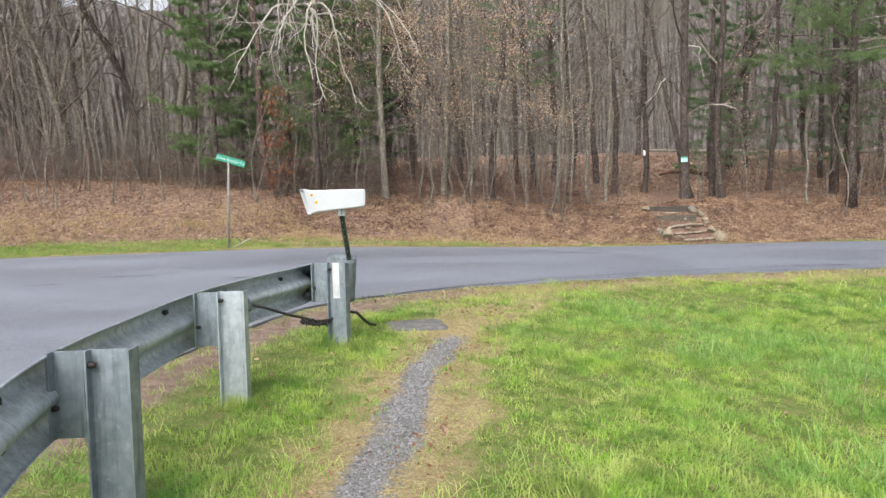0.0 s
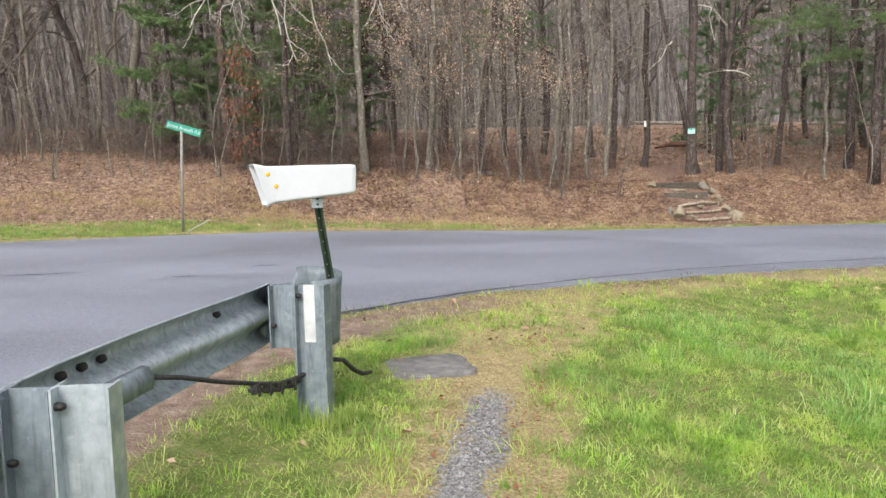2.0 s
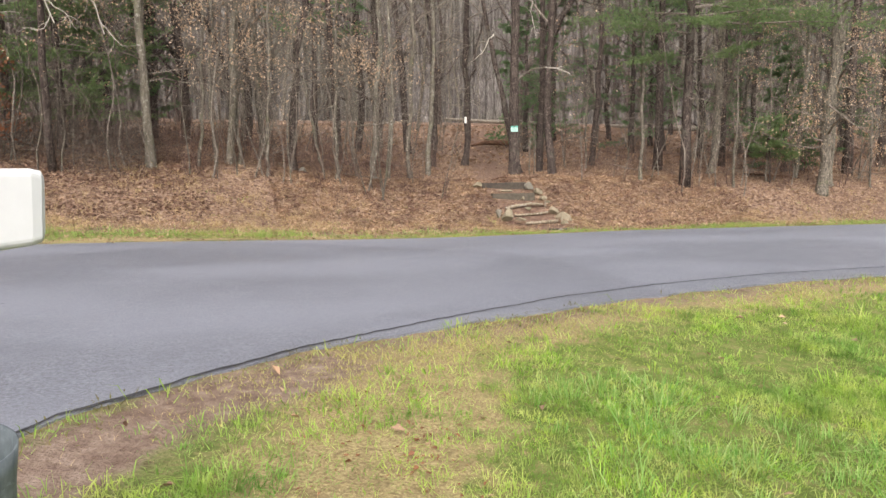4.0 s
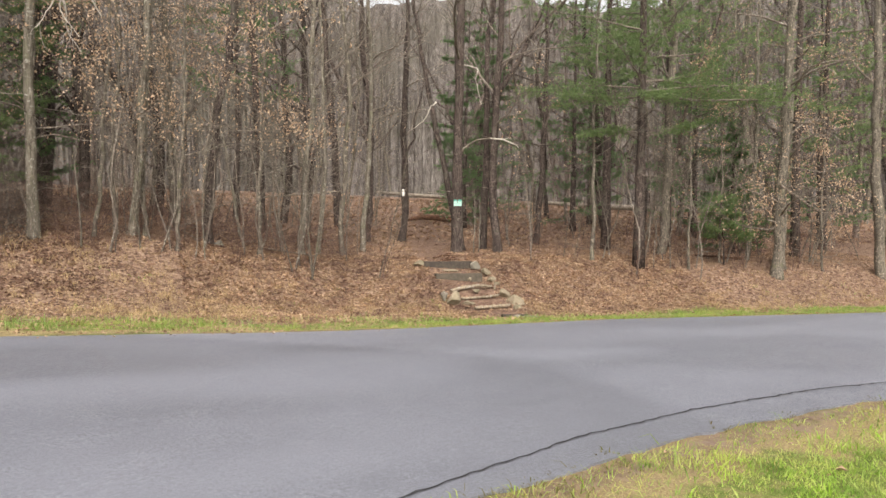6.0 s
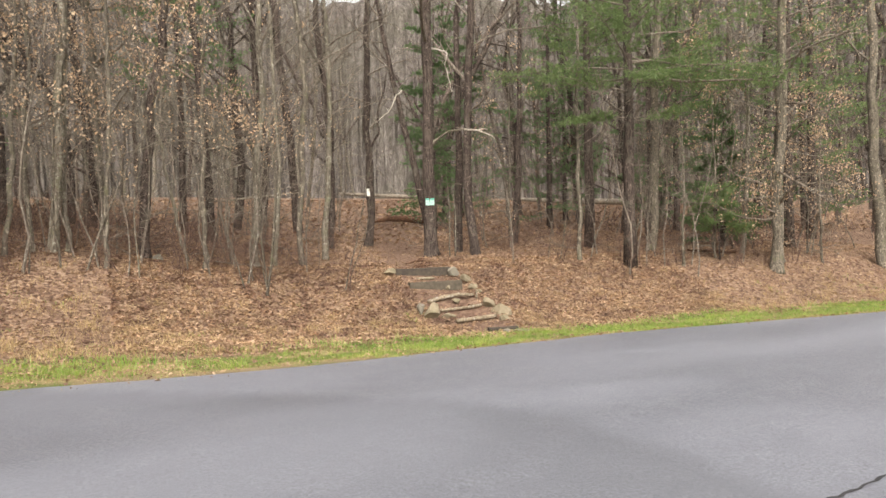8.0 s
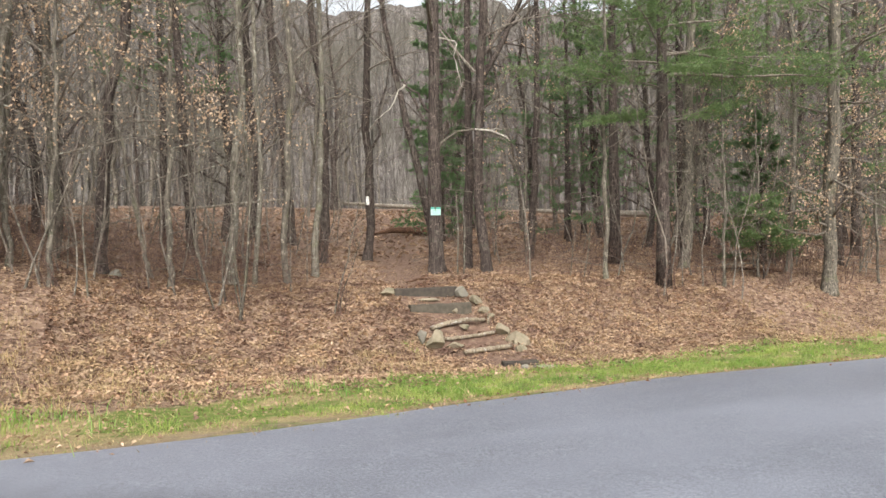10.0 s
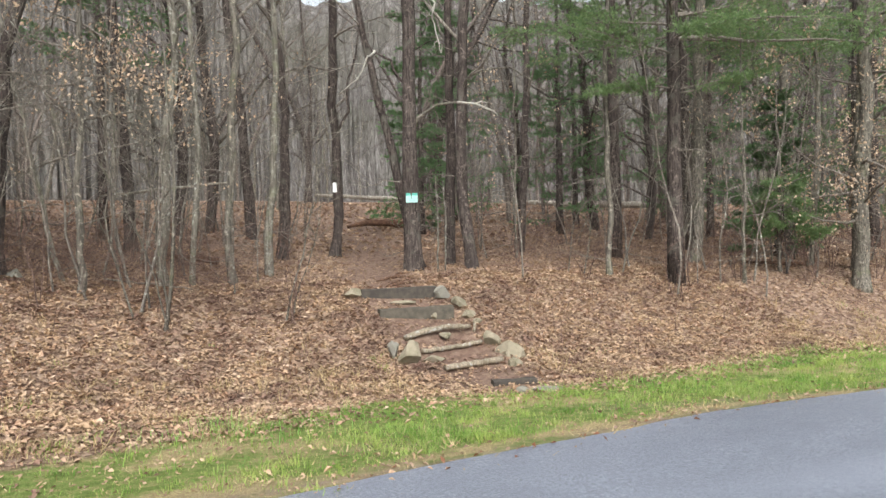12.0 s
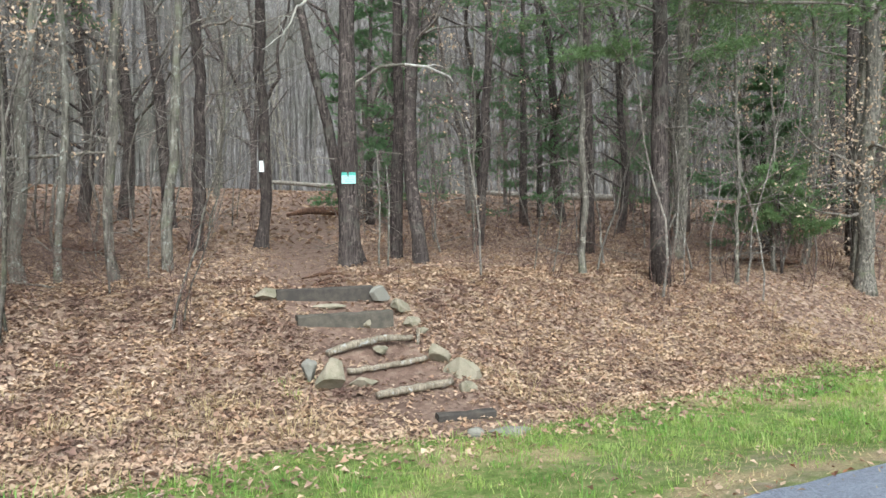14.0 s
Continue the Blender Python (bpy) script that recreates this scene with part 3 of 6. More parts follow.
sign_tree = tree_at(8.88, 26.73, 0.165, 28, BARK_DARK, clear=0.32, wander=0.02, lean=(-0.022, 0), label="thick dark-barked tree carrying a small trail sign")
tree_at(9.3, 27.3, 0.1, 46, BARK_DARK, lean=(-0.19, 0.1), clear=0.4, label="dark slim tree leaning away behind the signed tree")
tree_at(10.3, 27.9, 0.115, 29, BARK_DARK, label=DARK_LABEL)
twin_tree = tree_at(10.22, 26.75, 0.14, 30, BARK_DARK, lean=(0.015, 0), label=DARK_LABEL)
tree_at(13.2, 29.6, 0.112, 31, BARK_DARK, label=DARK_LABEL)
tree_at(12.5, 25.1, 0.06, 32, label=GREY_LABEL)
tree_at(15.3, 24.2, 0.045, 47, height=6, label=GREY_LABEL)
tree_at(16.0, 26.3, 0.15, 34, label=GREY_LABEL)
tree_at(20.7, 27.3, 0.15, 48, label=GREY_LABEL)
tree_at(18.4, 25.0, 0.08, 49, BARK_PALE, label=PALE_LABEL)
tree_at(23.5, 30.8, 0.12, 50, BARK_PALE, label=PALE_LABEL)
tree_at(22.5, 23.3, 0.17, 37, label=GREY_LABEL)
BEECH = "young beech with withered tan leaves still hanging"
tree_at(1.0, 24.9, 0.06, 60, height=9.5, clear=0.3, boughs=30, leaves=LEAF_TAN, tilt=(1.1, 1.5), leaf_share=0.9, thick=6, leaf_size=0.062, label=BEECH, spread=2.3)
tree_at(2.9, 25.2, 0.06, 61, height=10, clear=0.25, boughs=26, leaves=LEAF_TAN, tilt=(1.1, 1.5), leaf_share=0.4, thick=5, leaf_size=0.062, label=BEECH, spread=1.9)
tree_at(-0.3, 25.6, 0.06, 62, height=9.5, clear=0.3, boughs=26, leaves=LEAF_TAN, tilt=(1.1, 1.5), leaf_share=0.7, thick=5, leaf_size=0.062, label=BEECH, spread=1.8)
tree_at(-2.0, 25.0, 0.055, 67, height=8.5, clear=0.3, boughs=24, leaves=LEAF_TAN, tilt=(1.1, 1.5), leaf_share=0.6, thick=4, leaf_size=0.062, label=BEECH, spread=1.9)
tree_at(18.2, 23.6, 0.17, 35, clear=0.12, boughs=26, leaves=LEAF_TAN, tilt=(1.1, 1.5), leaf_share=0.55, leaf_size=0.06, label="grey beech trunk with scattered withered leaves", spread=0.75)
tree_at(19.0, 24.2, 0.155, 36, clear=0.12, boughs=24, leaves=LEAF_TAN, tilt=(1.1, 1.5), leaf_share=0.5, leaf_size=0.06, label="grey beech trunk with scattered withered leaves", spread=0.75)
tree_at(16.9, 24.6, 0.04, 63, height=7, clear=0.15, boughs=20, leaves=LEAF_TAN, tilt=(1.1, 1.5), leaf_share=0.45, label=BEECH, spread=1.7)
tree_at(20.4, 23.8, 0.04, 64, height=6, clear=0.1, boughs=20, leaves=LEAF_TAN, tilt=(1.1, 1.5), leaf_share=0.5, label=BEECH, spread=1.6)
tree_at(12.2, 28.2, 0.04, 65, height=6.5, clear=0.2, boughs=18, leaves=LEAF_TAN, tilt=(1.1, 1.5), leaf_share=0.15, label=BEECH, spread=1.6)
tree_at(-5.5, 24.9, 0.05, 66, height=3.4, clear=0.08, boughs=20, leaves=LEAF_RUST, leaf_share=0.25, leaf_size=0.12, label="small oak holding rust-red dead leaves", spread=1.2)

def bough(tree, run, r0, r1, material, name="dead_bough", label=""):
    """A crooked bough in the plane along the bank: run of (aside, up) from the tree's foot."""
    rng = np.random.default_rng(len(run))
    k = np.linspace(0, len(run) - 1, 3 * len(run) - 2)
    a, h = (np.interp(k, range(len(run)), [p[j] for p in run]) for j in (0, 1))
    wob = rng.normal(0, 0.012, (len(k), 3))
    b = Buf()
    b.tube(np.column_stack([0.905 * a, -0.4255 * a, h]) + wob, np.linspace(r0, r1, len(k)), 7)
    for i in range(3, len(k), 3):
        tp, tr = limb(rng, (0.905 * a[i], -0.4255 * a[i], h[i]), rng.normal(0, 1, 3), rng.uniform(0.15, 0.4), min(r1, 0.008), 0.003, 4, 0.2)
        b.tube(tp, tr, 4, False)
    part(name, b, material, tree, label)


bough(sign_tree, [(-0.12, 3.7), (-0.4, 4.23), (-0.68, 4.4)], 0.032, 0.022, BARK_DARK)
bough(sign_tree, [(-0.68, 4.4), (-0.83, 4.3), (-1.06, 3.85), (-1.4, 3.6)], 0.026, 0.007, TWIG_WHITE, "bleached_end", "bleached broken bough end")
bough(sign_tree, [(0.0, 5.5), (0.3, 5.5), (0.55, 5.38), (0.48, 5.08), (0.59, 4.6), (0.63, 4.35)], 0.024, 0.009, TWIG_WHITE, "hanging_bough", "pale dead bough hanging down")
bough(sign_tree, [(0.0, 4.25), (0.2, 4.5), (0.5, 4.62)], 0.018, 0.006, BARK_DARK)
bough(twin_tree, [(0.1, 4.05), (0.36, 4.16), (0.88, 4.2), (1.28, 3.96), (1.6, 3.6)], 0.026, 0.008, BARK_GREY)
bough(blaze_tree, [(0.05, 2.75), (0.38, 3.37), (0.38, 4.08), (0.59, 4.7), (0.7, 5.4)], 0.04, 0.016, BARK_DARK)

# a broken bough, bleached at its end, on the signed tree
b = Buf()
b.tube([(0, 0, 2.75), (0.12, -0.1, 3.05), (0.45, -0.28, 3.3), (0.85, -0.4, 3.36)], [0.05, 0.036, 0.028, 0.024], 7)
part("dead_bough", b, BARK_GREY, sign_tree)
b = Buf()
b.tube([(0.85, -0.4, 3.36), (1.2, -0.52, 3.33), (1.55, -0.66, 3.18), (1.62, -0.7, 3.08)], [0.024, 0.024, 0.018, 0.008], 7)
b.tube([(1.2, -0.52, 3.33), (1.35, -0.5, 3.39), (1.5, -0.52, 3.37)], [0.018, 0.012, 0.006], 5)
part("bleached_end", b, TWIG_WHITE, sign_tree, "bleached broken bough end")


# ---- evergreens ----
def needles(rng, at, way, length, n, width):
    """Thin blades fanned round points: three vertices each."""
    at = np.repeat(np.asarray(at, float), n, 0)
    way = np.repeat(np.asarray(way, float), n, 0)
    d = way + rng.normal(0, 0.65, at.shape)
    d /= np.linalg.norm(d, axis=1)[:, None]
    w = np.cross(d, rng.normal(0, 1, at.shape))
    w /= np.linalg.norm(w, axis=1)[:, None] + 1e-9
    ln = length * rng.uniform(0.6, 1.2, len(at))[:, None]
    v = np.stack([at - w * width, at + w * width, at + d * ln], 1).reshape(-1, 3)
    return v, np.arange(len(v)).reshape(-1, 3)


def evergreen(x, y, r, height, seed, material, foliage, low=0.25, reach=3.0, boughs=46, twigs=22, blades=11, blade=0.16, width=0.011, label="", droop=0.0, lean=(0, 0), dead=6, chosen=()):
    rng = np.random.default_rng(seed)
    t = thing("evergreen_tree", (x, y, float(land(x, y))), label, "tree", "evergreens of the wood")
    trunk, crown, ats, ways = Buf(), Buf(), [], []
    twig_at, twig_way, twig_len = [], [], []
    zs = np.linspace(0, 1, 14)
    wob = np.cumsum(rng.normal(0, 0.025, (14, 2)), 0)
    pts = np.column_stack([wob[:, 0] + lean[0] * zs * height, wob[:, 1] + lean[1] * zs * height, zs * height - 0.1])
    rad = r * (1 - 0.9 * zs)
    rad[0] *= 1.2
    trunk.tube(pts, rad, 9)
    for i in range(-len(chosen), boughs):
        t0 = low + (0.99 - low) * (i + rng.random()) / boughs
        p, _ = along(pts, t0)
        a = i * 2.4 + rng.normal(0, 0.5)
        shape = min(1.0, 0.7 + 3.0 * (t0 - low)) * (1 - 0.75 * ((t0 - low) / (1 - low)) ** 1.3)
        ln = reach * shape * rng.uniform(0.65, 1.15)
        way = np.array([math.cos(a), math.sin(a), 0.12 - droop + rng.normal(0, 0.12)])
        if i < 0:
            up, turn, ln = chosen[-i - 1]
            p, _ = along(pts, up / height)
            way = np.array([math.cos(radians(turn)), math.sin(radians(turn)), 0.15])
        bp, br = limb(rng, p, way, ln, 0.008 + 0.007 * ln, 0.004, 7, 0.07, 0.02 if i >= 0 else -0.02)
        crown.tube(bp, br, 5, False)
        for _ in range(2 * twigs if i < 0 else twigs if p[2] < 8 else twigs // 3 if p[2] < 10.5 else twigs // 8):
            k = rng.uniform(0.2, 1)
            q, e = along(bp, k)
            side = np.cross(e / np.linalg.norm(e), (0, 0, 1)) * rng.choice([-1, 1])
            w = 0.6 * e / np.linalg.norm(e) + side * rng.uniform(0.4, 1.1) + np.array([0, 0, rng.normal(0.02 - droop, 0.14)])
            tl = min(ln, 3.6) * rng.uniform(0.12, 0.34) * (1.25 - 0.6 * k)
            tp, tr = limb(rng, q, w, tl, 0.006, 0.003, 3, 0.08)
            twig_at.append(q)
            twig_way.append(w / np.linalg.norm(w))
            twig_len.append(tl)
            for c in (1, 2, 3):
                ats.append(tp[c] + rng.normal(0, 0.02, 3))
                ways.append((tp[c] - tp[c - 1]) / np.linalg.norm(tp[c] - tp[c - 1]))
    for i in range(dead):
        p, _ = along(pts, low * rng.uniform(0.5, 1.0))
        a = rng.uniform(0, 6.3)
        bp, br = limb(rng, p, (math.cos(a), math.sin(a), rng.uniform(-0.2, 0.3)), rng.uniform(0.5, 1.7), 0.02, 0.004, 6, 0.16)
        crown.tube(bp, br, 5, False)
        for _ in range(5):
            q, e = along(bp, rng.uniform(0.3, 1))
            tp, tr = limb(rng, q, aside(rng, e, 0.7), rng.uniform(0.2, 0.5), 0.007, 0.003, 3, 0.2)
            crown.tube(tp, tr, 3, False)
    v, f, _ = twig_blades(rng, twig_at, twig_way, twig_len, 0.004)
    crown.add(v, [tuple(q) for q in f.tolist()])
    part("trunk", trunk, material, t)
    part("crown", crown, TWIG, t, "bare inner boughs and twigs")
    v, f = needles(rng, ats, ways, blade, blades, width)
    ob = loose("needles", v, f, foliage)
    ob.parent = t
    tagged(ob, "feathery green needles")
    return t


PINE = "tall white pine with feathery green boughs over the bank"
evergreen(13.7, 24.48, 0.165, 17, 71, BARK_DARK, NEEDLE, low=0.28, reach=3.8, boughs=50, twigs=40, blades=13, blade=0.13, width=0.0075, label=PINE, dead=8, chosen=((4.0, 170, 1.9), (4.7, 190, 2.6), (3.9, -5, 2.2), (5.0, 5, 4.6), (5.2, -35, 4.2), (5.0, -100, 2.4), (5.3, 150, 3.2), (5.5, -15, 5.0), (5.4, -140, 3.0), (5.0, -22, 5.8), (5.2, 12, 5.4)))
evergreen(14.9, 27.8, 0.16, 17, 72, BARK_DARK, NEEDLE, low=0.34, reach=3.2, boughs=56, twigs=30, blades=12, blade=0.13, width=0.0085, label=PINE)
evergreen(18.5, 29.0, 0.16, 17, 74, BARK_DARK, NEEDLE, low=0.32, reach=3.4, boughs=56, twigs=30, blades=12, blade=0.13, width=0.0085, label=PINE)
evergreen(21.5, 25.8, 0.17, 18, 75, BARK_DARK, NEEDLE, low=0.3, reach=3.6, boughs=56, twigs=30, blades=12, blade=0.13, width=0.0085, label=PINE)
evergreen(25.5, 28.0, 0.17, 18, 76, BARK_DARK, NEEDLE, low=0.15, reach=3.4, boughs=56, twigs=30, blades=12, blade=0.13, width=0.0085, label=PINE)
evergreen(16.9, 24.5, 0.028, 2.2, 85, BARK_DARK, NEEDLE, low=0.35, reach=1.0, boughs=20, twigs=16, blades=12, width=0.009, label="young white pine with soft green needles", dead=0)
CEDAR = "dense dark green hemlock at the edge of the wood"
evergreen(-8.1, 26.2, 0.11, 9.5, 77, BARK_DARK, NEEDLE, low=0.06, reach=2.1, boughs=64, twigs=38, blades=9, blade=0.12, width=0.015, label=CEDAR, droop=0.12)
evergreen(-7.4, 27.4, 0.1, 9.5, 78, BARK_DARK, NEEDLE_DARK, low=0.08, reach=1.8, boughs=54, twigs=28, blades=9, blade=0.1, width=0.012, label=CEDAR, droop=0.12)
evergreen(-4.2, 26.4, 0.12, 10, 79, BARK_DARK, NEEDLE, low=0.08, reach=2.1, boughs=60, twigs=30, blades=9, blade=0.12, width=0.014, label=CEDAR, droop=0.12)
evergreen(-5.6, 27.3, 0.11, 11, 86, BARK_DARK, NEEDLE, low=0.07, reach=2.3, boughs=66, twigs=36, blades=10, blade=0.12, width=0.012, label=CEDAR, droop=0.14)
evergreen(-3.2, 27.6, 0.11, 10.5, 87, BARK_DARK, NEEDLE, low=0.1, reach=2.0, boughs=58, twigs=32, blades=10, blade=0.11, width=0.011, label=CEDAR, droop=0.14)
evergreen(-2.4, 30.0, 0.12, 12, 80, BARK_DARK, NEEDLE_DARK, low=0.08, reach=2.2, boughs=50, twigs=30, blade=0.1, width=0.010, label=CEDAR, droop=0.1)
evergreen(17.3, 33.5, 0.13, 13, 81, BARK_DARK, NEEDLE_DARK, low=0.05, reach=2.8, boughs=60, twigs=32, blade=0.11, width=0.0105, label=CEDAR, droop=0.08)
evergreen(22.0, 31.5, 0.13, 12, 82, BARK_DARK, NEEDLE_DARK, low=0.05, reach=2.8, boughs=60, twigs=32, blade=0.11, width=0.0105, label=CEDAR, droop=0.08)
evergreen(16.2, 39.0, 0.12, 11, 83, BARK_DARK, NEEDLE_DARK, low=0.04, reach=2.4, boughs=56, twigs=32, blade=0.11, width=0.0105, label=CEDAR, droop=0.08)
evergreen(29.0, 31.0, 0.13, 14, 84, BARK_DARK, NEEDLE_DARK, low=0.04, reach=3.0, boughs=60, twigs=32, blade=0.12, width=0.0115, label=CEDAR, droop=0.08)

for i, (x, y, h, broad) in enumerate(((12.6, 34.5, 9, 2.2), (20.2, 36.5, 13, 3.0), (25.5, 35.5, 13, 3.0), (19.6, 26.9, 4.5, 1.6), (3.4, 33.5, 14, 2.6))):
    evergreen(x, y, 0.12, h, 90 + i, BARK_DARK, NEEDLE_DARK, low=0.06 if i != 4 else 0.3, reach=broad, boughs=52, twigs=28, blades=8, blade=0.12, width=0.013, label=CEDAR, droop=0.08)


def bleached_tree():
    """A dead tree whose long white boughs hang towards the road."""
    rng = np.random.default_rng(5)
    x, y = -4.05, 24.3
    t = thing("dead_tree", (x, y, float(land(x, y))), "dead tree with long drooping bleached white boughs", "tree")
    trunk = Buf()
    pts, rad = limb(rng, (0, 0, -0.1), (0.02, -0.05, 1), 10.5, 0.10, 0.04, 12, 0.05)
    trunk.tube(pts, rad, 9)
    part("trunk", trunk, BARK_DARK, t)
    b = Buf()
    for i in range(16):
        p, _ = along(pts, rng.uniform(0.5, 0.85))
        a = -1.4 + 0.75 * rng.normal()
        bp, br = limb(rng, p, (math.cos(a), math.sin(a), 0.3), rng.uniform(3.2, 5.6), 0.042, 0.012, 12, 0.17, -0.19)
        b.tube(bp, br, 5, False)
        for _ in range(6):
            q, e = along(bp, rng.uniform(0.3, 1))
            tp, tr = limb(rng, q, aside(rng, e, 0.7) + np.array([0, 0, -0.3]), rng.uniform(0.5, 1.5), 0.014, 0.006, 7, 0.25, -0.06)
            b.tube(tp, tr, 4, False)
            for _ in range(3):
                q2, e2 = along(tp, rng.uniform(0.3, 1))
                sp, sr = limb(rng, q2, aside(rng, e2, 0.7), rng.uniform(0.15, 0.5), 0.008, 0.0045, 3, 0.25, -0.05)
                b.tube(sp, sr, 3, False)
    part("crown", b, TWIG_WHITE, t, "bleached white hanging boughs")


bleached_tree()


# ---- the wood behind, too many to count ----
def tris_of(buf):
    v = np.concatenate(buf.v)
    f = []
    for q in buf.f:
        f.append(q[:3])
        if len(q) == 4:
            f.append((q[0], q[2], q[3]))
    return v, np.array(f)


def scatter_meshes(name, kinds, spots, material, label, category):
    vs, fs, k = [], [], 0
    for i, (x, y, scale, turn) in enumerate(spots):
        v, f = kinds[i % len(kinds)]
        c, s = math.cos(turn), math.sin(turn)
        z = float(land(x, y))
        vs.append(np.column_stack([(v[:, 0] * c - v[:, 1] * s) * scale + x, (v[:, 0] * s + v[:, 1] * c) * scale + y, v[:, 2] * scale + z]))
        fs.append(f + k)
        k += len(v)
    ob = loose(name, np.concatenate(vs), np.concatenate(fs), material, True)
    return tagged(ob, label, category, kind="stuff")


def far_tree(seed, height, r, lean):
    """A light tree for the wood behind: trunk, boughs and blade-thin twigs."""
    rng = np.random.default_rng(seed)
    b, ats, ways, lens = Buf(), [], [], []
    pts, rad = limb(rng, (0, 0, -0.2), (lean[0], lean[1], 1), height, r, r * 0.15, 14, 0.10, 0.03)
    b.tube(pts, rad, 6, False)
    for i in range(30):
        t = 0.1 + 0.88 * (i + rng.random()) / 30
        p, d = along(pts, t)
        ln = height * rng.uniform(0.1, 0.25) * (1.15 - 0.75 * t)
        rb = max(0.01, r * (1 - 0.85 * t) * rng.uniform(0.25, 0.5))
        bp, br = limb(rng, p, aside(rng, d, rng.uniform(0.5, 1.15)), ln, rb, rb * 0.25, 4, 0.2, 0.05)
        b.tube(bp, br, 3, False)
        for _ in range(14):
            q, e = along(bp, rng.uniform(0.15, 1))
            ats.append(q)
            ways.append(aside(rng, e, rng.uniform(0.3, 0.9)))
            lens.append(ln * rng.uniform(0.2, 0.55))
    v, f = tris_of(b)
    tv, tf, _ = twig_blades(rng, ats, ways, lens, 0.007)
    return np.concatenate([v, tv]), np.concatenate([f, tf + len(v)])


def far_wood():
    rng = np.random.default_rng(21)
    groups = {"a": (BARK_GREY, 0.11), "b": (BARK_DARK, 0.15), "c": (BARK_BROWN, 0.12)}
    for j, (key, (material, r)) in enumerate(groups.items()):
        kinds = []
        for i in range(4):
            kinds.append(far_tree(200 + 10 * j + i, rng.uniform(15, 20), r, (rng.normal(0, 0.06), rng.normal(0, 0.06))))
        spots = []
        while len(spots) < 78:
            y = 29 + 75 * rng.random() ** 1.6
            x = rng.uniform(-0.75, 1.55) * y - 6
            if abs(x - trail_mid(y)) < 1.6 or (y < 33 and 4 < x < 17):
                continue
            spots.append((x, y, rng.uniform(0.75, 1.25), rng.uniform(0, 6.28)))
        scatter_meshes("far_wood", kinds, spots, material, "dense bare grey-brown wood rising behind the bank", "woodland")


def undergrowth():
    rng = np.random.default_rng(33)
    for name, material, n, hgt, clump in (("saplings", TWIG, 170, (2.0, 6.0), 1), ("pale_saplings", BARK_GREY, 120, (2.5, 6.5), 1), ("brushwood", TWIG_RED, 110, (0.5, 1.7), 4)):
        kinds = []
        for i in range(6):
            b, bits = Buf(), []
            for _ in range(clump):
                h = rng.uniform(*hgt)
                pts, rad = limb(rng, (rng.normal(0, 0.1), rng.normal(0, 0.1), -0.05), (rng.normal(0, 0.12 * clump ** 0.7), rng.normal(0, 0.12 * clump ** 0.7), 1), h, 0.005 + 0.004 * h, 0.003, 9, 0.11, 0.03)
                b.tube(pts, rad, 4, False)
                for _ in range(int(4 + (2.4 if clump == 1 else 1.5) * h)):
                    q, e = along(pts, rng.uniform(0.25, 1))
                    tp, tr = limb(rng, q, aside(rng, e, rng.uniform(0.5, 1.1)), h * rng.uniform(0.08, 0.28), 0.007, 0.003, 3, 0.15, 0.03)
                    b.tube(tp, tr, 3, False)
                    for _ in range(5):
                        q2, e2 = along(tp, rng.uniform(0.2, 1))
                        bits.append((q2, aside(rng, e2, 0.7), h * rng.uniform(0.04, 0.14)))
            v, f = tris_of(b)
            tv, tf, _ = twig_blades(rng, [q[0] for q in bits], [q[1] for q in bits], [q[2] for q in bits], 0.003)
            kinds.append((np.concatenate([v, tv]), np.concatenate([f, tf + len(v)])))
        spots = []
        while len(spots) < n:
            x = rng.uniform(-20, 32)
            d = 5.6 + 14 * rng.random() ** 1.7
            y = float(np.interp(x, BANK_X, BANK_Y)) + d + 0.45 * float(ease(8, 13, x))
            if abs(x - trail_mid(y)) < 1.3 or (5.8 < x < 10 and y < 27.5):
                continue
            if rng.random() < 0.55 * float(ease(9, 12, x)):
                continue
            spots.append((x, y, rng.uniform(0.7, 1.2), rng.uniform(0, 6.28)))
        if clump == 1:
            spots.sort(key=lambda q: float(beyond(q[0], q[1])))
            meshes = []
            for v, f in kinds:
                ob = loose("sapling", v, f, material, True)
                meshes.append(ob.data)
                bpy.data.objects.remove(ob)
            for i, (x, y, scale, turn) in enumerate(spots):
                ob = new("sapling", meshes[i % 6])
                ob.matrix_world = pose(x, y, float(land(x, y)), 0, 0, math.degrees(turn)) @ Matrix.Scale(scale, 4)
                tagged(ob, "thin leafless sapling rising from the leaf litter", "sapling", "saplings of the wood")
            continue
        scatter_meshes(name, kinds, spots, material, "thin leafless understorey stems and twigs", "undergrowth")


